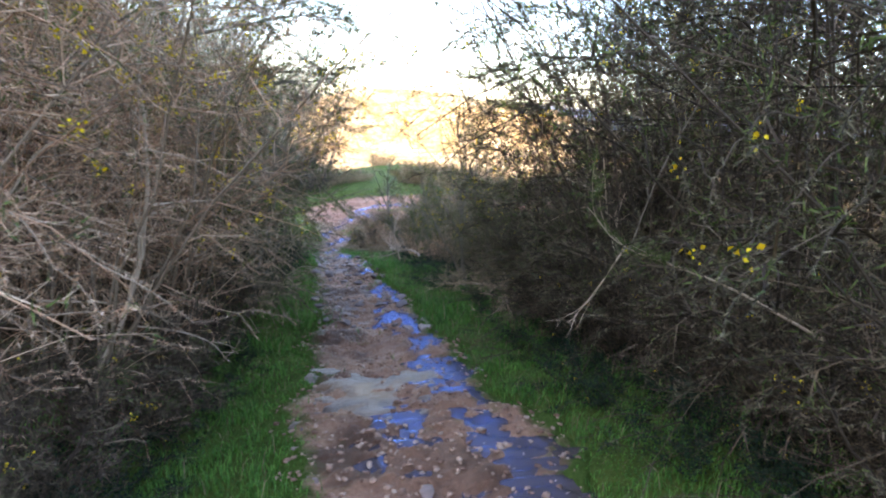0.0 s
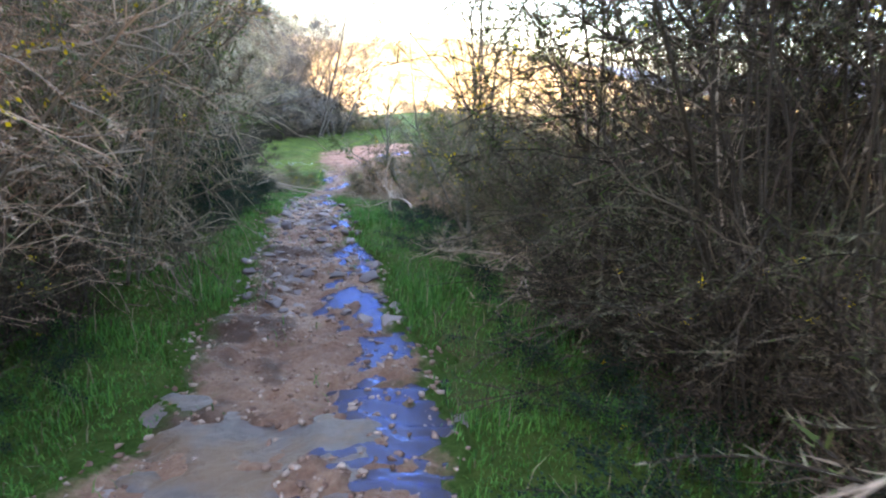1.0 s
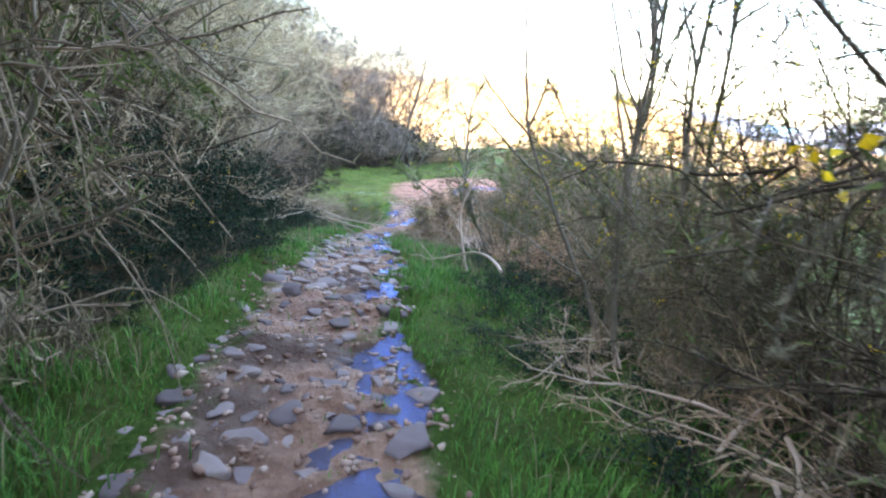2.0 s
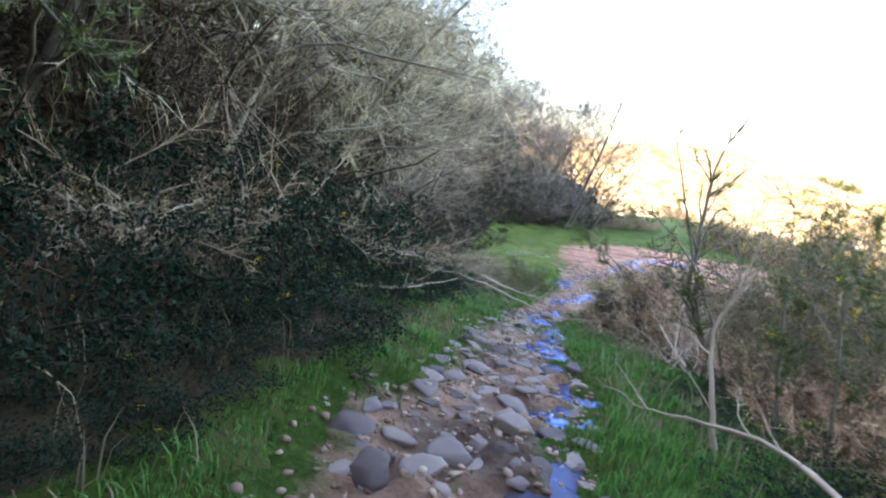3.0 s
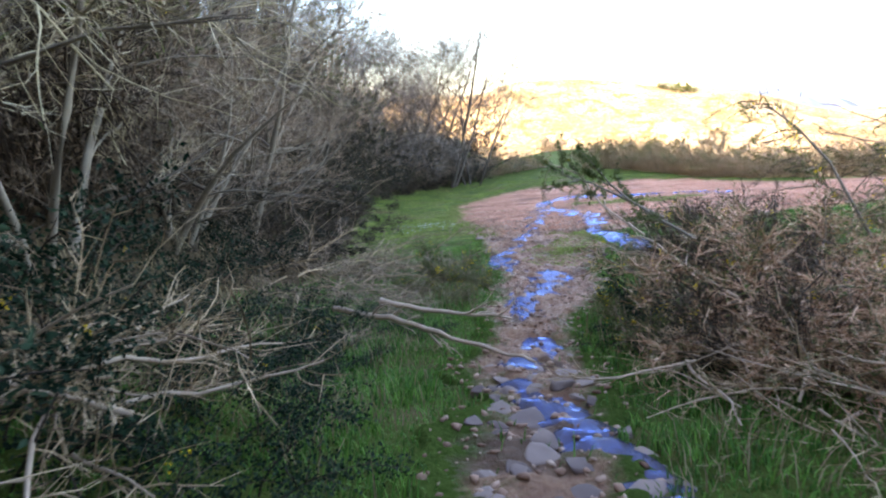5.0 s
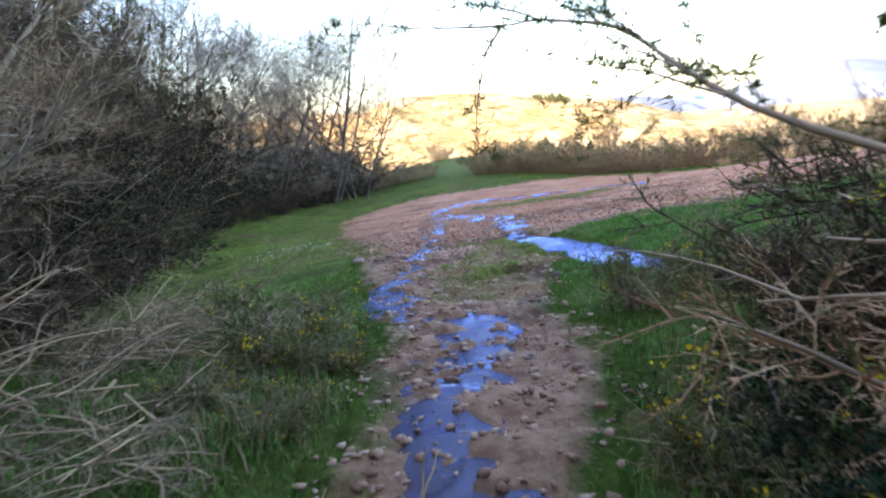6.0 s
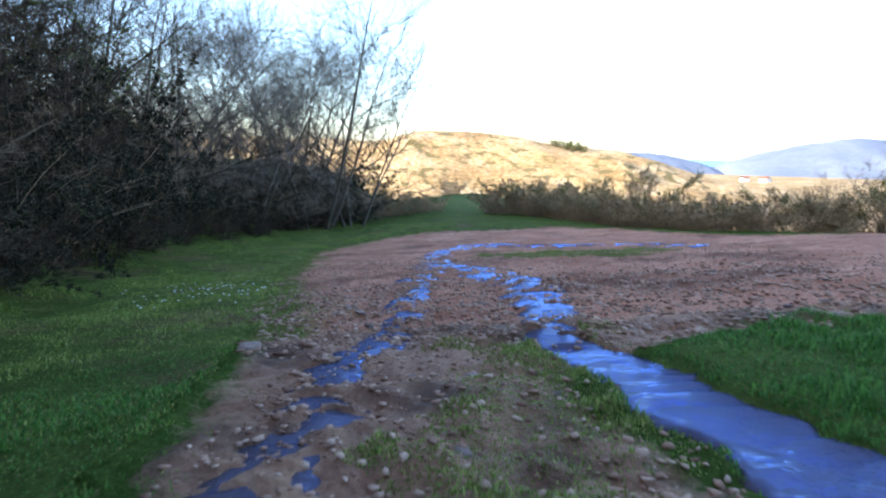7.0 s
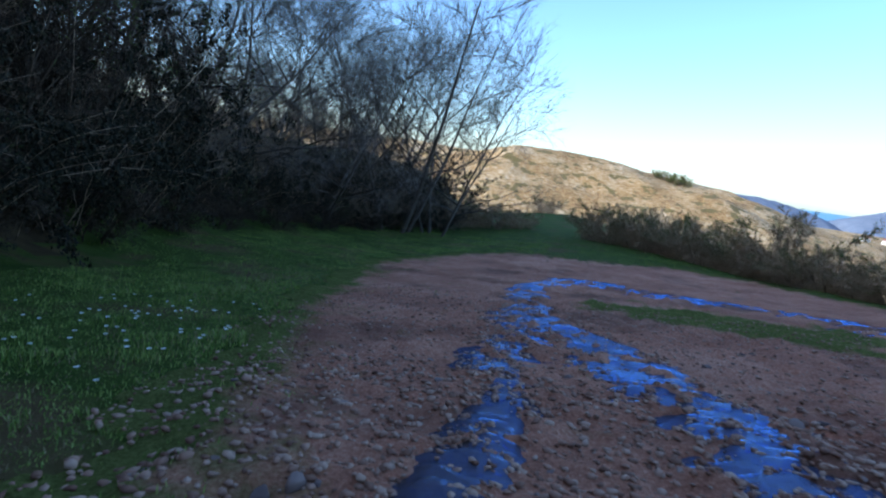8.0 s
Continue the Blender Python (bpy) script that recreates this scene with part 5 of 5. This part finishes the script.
# ---------------------------------------------------------------- grass
def grass(name, label, count, area, tall, material, seed, keep):
    g = np.random.default_rng(seed)
    x0, x1, y0, y1 = area
    x, y = g.uniform(x0, x1, count), g.uniform(y0, y1, count)
    ok = keep(x, y, g.random(count))
    x, y = x[ok], y[ok]
    n = len(x)
    tuft = np.clip(0.75 + 1.6 * fbm(x, y, 0.5, 3), 0.5, 1.6)
    h = tall * tuft * g.uniform(0.5, 1.2, n) * (1 - 0.45 * smooth_step(20.5, 22, y) * (y < 28))
    z = height(x, y) - 0.01
    ang = g.uniform(0, 2 * np.pi, n)
    bend = np.stack([np.cos(ang), np.sin(ang), 0 * ang], 1)
    side = np.stack([-np.sin(ang), np.cos(ang), 0 * ang], 1) * (0.0022 + 0.012 * tall)[..., None] if np.ndim(tall) else np.stack([-np.sin(ang), np.cos(ang), 0 * ang], 1) * 0.0042
    root = np.stack([x, y, z], 1)
    midp = root + bend * (h * 0.16)[:, None] + np.array([0, 0, 1]) * (h * 0.6)[:, None]
    tip = root + bend * (h * g.uniform(0.3, 0.8, n))[:, None] + np.array([0, 0, 1]) * (h * g.uniform(0.75, 1.0, n))[:, None]
    V = np.stack([root - side, root + side, midp + side * 0.7, midp - side * 0.7, tip], 1).reshape(-1, 3)
    i = np.arange(n)[:, None] * 5
    F = np.concatenate([i + np.array([0, 1, 2]), i + np.array([0, 2, 3]), i + np.array([3, 2, 4])])
    return tagged(new(name, mesh_from(name, V, F, material)), label, "grass", kind="stuff")


def verge(x, y, u):
    near = np.minimum(np.abs(x - left_edge(y)), np.abs(x - right_edge(y)))
    w = on_way(x, y)
    return ((y < 8.8) | (y > 12.6) | (x > left_edge(y) - 0.3)) & (w < 0.45) & (x > bank_foot(y) - 0.6) & (x < right_edge(y) + 2.6) & (u < np.clip(1.6 - near * 0.4, 0.35, 1)) | (w >= 0.45) & (w < 0.97) & (u < 0.12) | (w > 0.9) & (u < 0.05) & (fbm(x, y, 0.7, 3) > 0.2) & (y > 8) & (y < 17)


grass("verge_grass", "lush green grass along the path", 340000, (-6.5, 2.6, 2.0, 27.0), 0.09, BLADE, 71, verge)
grass("meadow_grass", "short green turf beside the gravel", 90000, (-11, -4, 24, 36), 0.065, TURF, 72, lambda x, y, u: (on_way(x, y) < 0.5) & (x > bank_foot(y) - 0.6))
grass("bank_grass", "tufts of green grass beside a puddle", 55000, (-2.6, 2.8, 22.5, 27.8), 0.12, BLADE, 73, lambda x, y, u: (on_way(x, y) < 0.5) & (water_level(x, y) < -0.02))
grass("meadow_grass", "short green turf below the hedge", 70000, (-15, -5, 36, 60), 0.08, TURF, 78, lambda x, y, u: (on_way(x, y) < 0.5) & (x > bank_foot(y) - 0.6))
grass("meadow_grass", "worn short turf between wheel ruts of the track", 40000, (-5, 4, 33, 42), 0.045, OLD_TURF, 75, lambda x, y, u: (u < 1.1 * isle(x, y)) & (water_level(x, y) < -0.02))
grass("meadow_grass", "green grass along the far edge of the gravel", 60000, (-10, 14, 38, 66), 0.09, TURF, 76, lambda x, y, u: (on_way(x, y) < 0.4) & (y > 44 - 0.4 * np.maximum(x - 3, 0)) & (y < far_line(x)))
grass("worn_grass", "thin short grass in the middle of the path", 40000, (-4.0, -2.2, 22.6, 27.2), 0.085, TURF, 77, lambda x, y, u: (np.abs(x + 3.0 - 0.2 * (y - 25)) < 0.55 + 0.7 * fbm(x, y, 0.6, 3)) & (u < 0.75) & (water_level(x, y) < -0.02))
grass("creeping_grass", "sparse short grass creeping over the edge of the gravel", 60000, (-11, -3.5, 24, 44), 0.045, TURF, 81, lambda x, y, u: (on_way(x, y) >= 0.5) & (u < 1.6 * soft_edge(x, y, 1.2) - 0.1 + 0.5 * fbm(x, y, 0.6, 3)) & (water_level(x, y) < -0.02))
grass("creeping_grass", "sparse short grass creeping over the edge of the path", 50000, (-5, 1.4, 2, 27), 0.07, BLADE, 82, lambda x, y, u: (on_way(x, y) >= 0.45) & (u < 1.3 * soft_edge(x, y, 0.4) - 0.15 + 0.6 * fbm(x, y, 0.5, 3)) & (water_level(x, y) < -0.02))
grass("worn_grass", "worn olive grass in the middle of the path", 20000, (-4.0, -2.2, 22.6, 27.2), 0.085, OLD_TURF, 83, lambda x, y, u: (np.abs(x + 3.0 - 0.2 * (y - 25)) < 0.65 + 0.8 * fbm(x, y, 0.5, 3)) & (water_level(x, y) < -0.02))
grass("dry_grass", "straw-coloured dead grass in the turf", 20000, (-11, -4, 24, 40), 0.07, DRY_BLADE, 79, lambda x, y, u: (on_way(x, y) < 0.6) & (x > bank_foot(y) - 0.6) & (u < 0.2 + 0.8 * (x > left_edge(y) - 1.2)))
grass("dry_grass", "straw-coloured dead grass among the green", 34000, (-7, 3, 2, 24), 0.22, DRY_BLADE, 74, lambda x, y, u: (on_way(x, y) < 0.3) & (u < 0.2 + 0.9 * (fbm(x, y, 1.3, 2) > 0.12)))

grass("dry_grass", "straw-coloured dead grass among fallen branches", 5000, (-7, -3.9, 15.5, 21), 0.13, DRY_BLADE, 80, lambda x, y, u: (on_way(x, y) < 0.3) & (fbm(x, y, 0.9, 2) > -0.1))

# ---------------------------------------------------------------- stones
def stone_mesh(seed, flat, rough=0.3, level=3, material=ROCK):
    bm = bmesh.new()
    bmesh.ops.create_icosphere(bm, subdivisions=level, radius=0.5)
    g = np.random.default_rng(seed)
    offs = g.uniform(0, 50, 3)
    cuts = [unit(g.normal(0, 1, 3) * np.array([1, 1, 0.5])) for _ in range(8)] + [np.array([0, 0, 1.0])]
    deep = g.uniform(0.2, 0.38, 9)
    for v in bm.verts:
        p = np.array(v.co)
        for c, lim in zip(cuts, deep):
            over = p @ c - lim
            if over > 0:
                p = p - c * over * 0.93
        p = p * (1 + rough * noise.noise(Vector(p * 2.3 + offs)))
        v.co = (p[0] * 1.15, p[1] * 0.85, p[2] * flat)
    me = bpy.data.meshes.new("stone")
    bm.to_mesh(me)
    bm.free()
    for poly in me.polygons:
        poly.use_smooth = True
    me.materials.append(material)
    return me


STONES = [stone_mesh(80 + k, 0.3 + 0.04 * k) for k in range(8)]
PEBBLES = [stone_mesh(90 + k, 0.5 + 0.05 * k, level=1) for k in range(4)]


def lay_stones(parent, count, area, size, seed, meshes, keep, sink=0.35):
    g = np.random.default_rng(seed)
    made = 0
    taken = []
    while made < count:
        x, y = g.uniform(area[0], area[1]), g.uniform(area[2], area[3])
        s = float(np.exp(g.uniform(math.log(size[0]), math.log(size[1]))))
        if not keep(x, y) or any((x - a) ** 2 + (y - b) ** 2 < (0.4 * (s + c)) ** 2 for a, b, c in taken):
            continue
        taken.append((x, y, s))
        ob = new("stone", meshes[made % len(meshes)])
        ob.parent = parent
        z = float(height(np.array([x]), np.array([y]))[0])
        ob.matrix_basis = pose(x, y, z - s * 0.04 - s * 0.04 * (y < 10.5), g.normal(0, 5), g.normal(0, 5), g.uniform(0, 360)) @ Matrix.Diagonal((s, s, s * g.uniform(0.8, 1.2), 1))
        made += 1


def in_way(x, y):
    return left_edge(y) + 0.1 < x < right_edge(y) - 0.05


lay_stones(trail, 295, (-4.2, 0.5, 7.6, 17.6), (0.1, 0.29), 101, STONES, lambda x, y: in_way(x, y) and x < middle(y) + 0.55)
lay_stones(trail, 60, (-4.4, 0.8, 3.0, 26.0), (0.05, 0.14), 102, STONES, in_way)
lay_stones(road, 120, (-6.0, 1.5, 27.2, 34), (0.05, 0.13), 103, STONES, lambda x, y: x > left_edge(y))


def pebble_bed(name, parent, count, area, size, seed, keep, wet=False):
    g = np.random.default_rng(seed)
    base = []
    for me in PEBBLES:
        v = np.array([p.co[:] for p in me.vertices])
        f = np.array([p.vertices[:] for p in me.polygons])
        base.append((v, f))
    x, y = g.uniform(area[0], area[1], count * 3), g.uniform(area[2], area[3], count * 3)
    ok = keep(x, y)
    x, y = x[ok][:count], y[ok][:count]
    z = height(x, y)
    if wet:
        z = np.maximum(z, lie(x, y) - 0.035 + np.minimum(water_level(x, y), 0.01))
    pieces = []
    for i in range(len(x)):
        v, f = base[i % len(base)]
        s = np.exp(g.uniform(math.log(size[0]), math.log(size[1])))
        a = g.uniform(0, 6.28)
        c, sn = math.cos(a), math.sin(a)
        w = v @ np.array([[c, sn, 0], [-sn, c, 0], [0, 0, 1]]) * s
        pieces.append((w + np.array([x[i], y[i], z[i] + s * 0.08]), f))
    V, F = joined(pieces)
    part(name, mesh_from(name, V, F, PEBBLE), parent, kind="stuff")


pebble_bed("pebble", trail, 7000, (-4.6, 1.0, 2.0, 27), (0.015, 0.075), 111, lambda x, y: on_way(x, y) > 0.7)
pebble_bed("pebble", trail, 4200, (-4.6, 1.0, 2.5, 27), (0.02, 0.085), 114, lambda x, y: (water_level(x, y) > -0.03) & (on_way(x, y) > 0.5) & (fbm(x, y, 0.4, 2) > -0.12), True)
pebble_bed("pebble", road, 10000, (-5.4, 2.0, 27, 39), (0.018, 0.075), 115, lambda x, y: (water_level(x, y) > -0.03) & (fbm(x, y, 0.4, 2) > -0.12), True)
pebble_bed("gravel", road, 5500, (-6.3, 1.0, 26.6, 31.5), (0.03, 0.085), 113, lambda x, y: on_way(x, y) > 0.65)
pebble_bed("pebble", road, 12000, (-7.5, 3, 26.8, 38), (0.015, 0.065), 112, lambda x, y: on_way(x, y) > 0.6)


def slab():
    """A broad flat outcrop of wet bedrock in the path."""
    xs, ys = np.arange(-1.5, 0.55, 0.04), np.arange(4.5, 6.3, 0.04)
    X, Y = np.meshgrid(xs, ys)
    edge = 1 - np.maximum(np.abs((X + 0.45) / 0.95) ** 2.5, np.abs((Y - 5.35 - 0.12 * np.sin(X * 3)) / 0.75) ** 2.5) + 1.3 * fbm(X, Y, 0.6, 4)
    Z = lie(X, Y) - 0.13 + 0.105 * smooth_step(-0.2, 0.5, edge) + 0.03 * fbm(X, Y, 0.35, 5, 0.65) - 0.05 * smooth_step(-0.2, 0.1, X)
    V = np.stack([X, Y, Z], -1).reshape(-1, 3)
    i = np.arange(X.size).reshape(X.shape)
    F = np.stack([i[:-1, :-1], i[:-1, 1:], i[1:, 1:], i[1:, :-1]], -1).reshape(-1, 4)
    return tagged(new("rock_slab", mesh_from("rock_slab", V, F, SLAB)), "broad flat slab of wet grey bedrock in the path", "rock")


slab()


for x, y, s, flat in ((-4.85, 28.95, 0.14, 1.6), (-4.95, 28.8, 0.12, 1.6), (-4.32, 30.07, 0.15, 1.8), (-2.24, 31.0, 0.15, 1.8), (-4.58, 28.35, 0.16, 1.2), (-5.26, 26.95, 0.2, 1.6), (-2.0, 10.6, 0.3, 0.9), (-1.86, 11.0, 0.26, 0.9), (-0.18, 3.4, 0.13, 2.0), (-3.18, 21.0, 0.16, 1.8), (-2.56, 23.3, 0.14, 1.8)):
    ob = new("stone", STONES[int(s * 100) % 8])
    ob.parent = road if y > 26.7 else trail
    ob.matrix_basis = pose(x, y, float(height(np.array([x]), np.array([y]))[0]) + 0.02, 4, -5, x * 200) @ Matrix.Diagonal((s, s, s * flat, 1))


def daisies():
    """Small white flowers in the turf."""
    g = np.random.default_rng(121)
    n = 90
    x, y = g.normal(-7.6, 0.8, n), g.normal(31.6, 1.2, n)
    ok = (on_way(x, y) < 0.2) & (x > bank_foot(y))
    x, y = x[ok], y[ok]
    centre = np.stack([x, y, height(x, y) + 0.07], 1)
    spots = np.repeat(centre, 8, 0)
    ang = np.tile(np.arange(8) * np.pi / 4, len(x))
    way = np.stack([np.cos(ang), np.sin(ang), 0.3 + 0 * ang], 1)
    return tagged(new("daisy", mesh_from("daisy", *leaves(spots, unit(way), np.full(len(spots), 0.022), np.full(len(spots), 0.007), g), WHITE)), "small white daisies dotted in the turf", "flowers", kind="stuff")


daisies()



# ---------------------------------------------------------------- distance
def ridge(name, x0, x1, y0, crest, depth, base, material, label, seed, steps_n=160):
    """A hill as relief: crest height as a function of x, falling towards the viewer."""
    xs, ys = np.linspace(x0, x1, steps_n), np.linspace(0, 1, 60)
    X, T = np.meshgrid(xs, ys)
    top = crest(X)
    prof = np.sin(np.clip(T * 1.25, 0, 1) * np.pi / 2) ** 1.3
    prof = np.where(T > 0.8, 1 - (T - 0.8) * 1.2, prof)
    Z = base + (top - base) * prof + fbm(X, T * depth, depth * 0.35, 5) * (top - base) * 0.22 * np.sin(np.pi * np.clip(T * 0.95, 0, 1))
    V = np.stack([X, y0 + T * depth + 0 * X, Z], -1).reshape(-1, 3)
    i = np.arange(X.size).reshape(X.shape)
    F = np.stack([i[:-1, :-1], i[:-1, 1:], i[1:, 1:], i[1:, :-1]], -1).reshape(-1, 4)
    return tagged(new(name, mesh_from(name, V, F, material)), label, "hill", kind="structure")


ridge("hill", -420, 330, 420, lambda x: line(x, [-420, -200, -130, -98, -84, -72, -60, -14, 21, 51, 90, 123, 150, 166, 200, 240, 330], [6, 4, 5, 6.5, 9, 13.5, 15.2, 15.6, 13.3, 11.3, 8.4, 4, -3, -8, -18, -28, -34]), 215, -34, HEATH,
      "rounded sunlit hill of golden heath and rock", 3)
ridge("hill_far", 100, 760, 1500, lambda x: line(x, [100, 300, 433, 530, 613, 680, 760], [28, 25, 21, 12, -8, -40, -60]), 500, -90, FAR_HILL, "distant ridge by the sea, tinted haze blue", 4, 80)
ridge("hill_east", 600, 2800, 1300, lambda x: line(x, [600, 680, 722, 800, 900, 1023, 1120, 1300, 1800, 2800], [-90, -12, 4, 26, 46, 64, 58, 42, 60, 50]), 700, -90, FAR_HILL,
      "rounded hill across the valley, tinted haze blue", 5)
V, F = sheet(np.linspace(-20000, 20000, 9), np.linspace(2100, 30000, 9), lambda x, y: 0 * x - 26.0 + 0.009 * np.minimum(y - 2100, 3000))
tagged(new("sea", mesh_from("sea", V, F, SEA)), "strip of blue sea on the horizon", "water", kind="structure")

hill_tree = gorse("hill_tree", 17, 4.0, 9.0, "dark green tree in a clump on the hill", stems=12, side=9, twigs=5, spine=5, green=1.6, blooms=0, thick=18.0, long_spine=16.0, category="tree")
tagged(hill_tree, group="trees on the hill")


def on_hill(x, y):
    hit, place, _, _ = bpy.data.objects["hill"].ray_cast((x, y, 200), (0, 0, -1))
    return place.z if hit else -20.0


spots = [(56, 574, 0, 1.0), (62, 572, 90, 1.2), (68, 574, 200, 1.1), (74, 570, 300, 1.25), (80, 572, 40, 1.0), (72, 560, 150, 0.9), (79, 556, 250, 0.9), (66, 563, 320, 0.8)]
for n, (x, y, turn, size) in enumerate(spots):
    m = pose(x, y, on_hill(x, y) - 0.6, 0, 0, turn)
    ob = hill_tree if n == 0 else copy_thing(hill_tree, m)
    ob.matrix_basis = m @ Matrix.Diagonal((size, size, size, 1))


def house(x, y, z, turn, long, label):
    """A small far-off house: walls, gabled roof, windows."""
    ob = thing("house", label, "house", "houses in the valley", at=(x, y, z))
    ob.rotation_euler = (0, 0, radians(turn))
    w, h = 4.0, 5.0
    wall = [(sx * long, sy * w, k) for k in (-3, h) for sx, sy in ((-1, -1), (1, -1), (1, 1), (-1, 1))]
    part("wall", mesh_from("wall", wall, [(0, 1, 5, 4), (1, 2, 6, 5), (2, 3, 7, 6), (3, 0, 4, 7)], WALL, False), ob)
    roof = [(-long - 0.5, -w - 0.5, h), (long + 0.5, -w - 0.5, h), (long + 0.5, 0, h + 3), (-long - 0.5, 0, h + 3), (-long - 0.5, w + 0.5, h), (long + 0.5, w + 0.5, h)]
    part("roof", mesh_from("roof", roof, [(0, 1, 2, 3), (3, 2, 5, 4)], TILES, False), ob)
    for k in range(3):
        cx = (k - 1) * long * 0.6
        v = [(cx - 0.6, -w - 0.05, 1.2), (cx + 0.6, -w - 0.05, 1.2), (cx + 0.6, -w - 0.05, 2.8), (cx - 0.6, -w - 0.05, 2.8)]
        frame_v = [(a, b, c) for a, b, c in v] + [(cx - 0.45, -w - 0.05, 1.35), (cx + 0.45, -w - 0.05, 1.35), (cx + 0.45, -w - 0.05, 2.65), (cx - 0.45, -w - 0.05, 2.65)]
        win = part("window", mesh_from("window", frame_v, [(0, 1, 5, 4), (1, 2, 6, 5), (2, 3, 7, 6), (3, 0, 4, 7)], WALL, False), ob)
        part("pane", mesh_from("pane", [(a, -w - 0.02, c) for a, b, c in frame_v[4:]], [(0, 1, 2, 3)], BARK, False), win)


for x, y, turn, long in ((352, 880, 20, 5), (372, 870, -10, 4), (390, 900, 35, 6)):
    house(x, y, float(lie(x, y)), turn, long, "white house with a tiled roof, far down the valley")
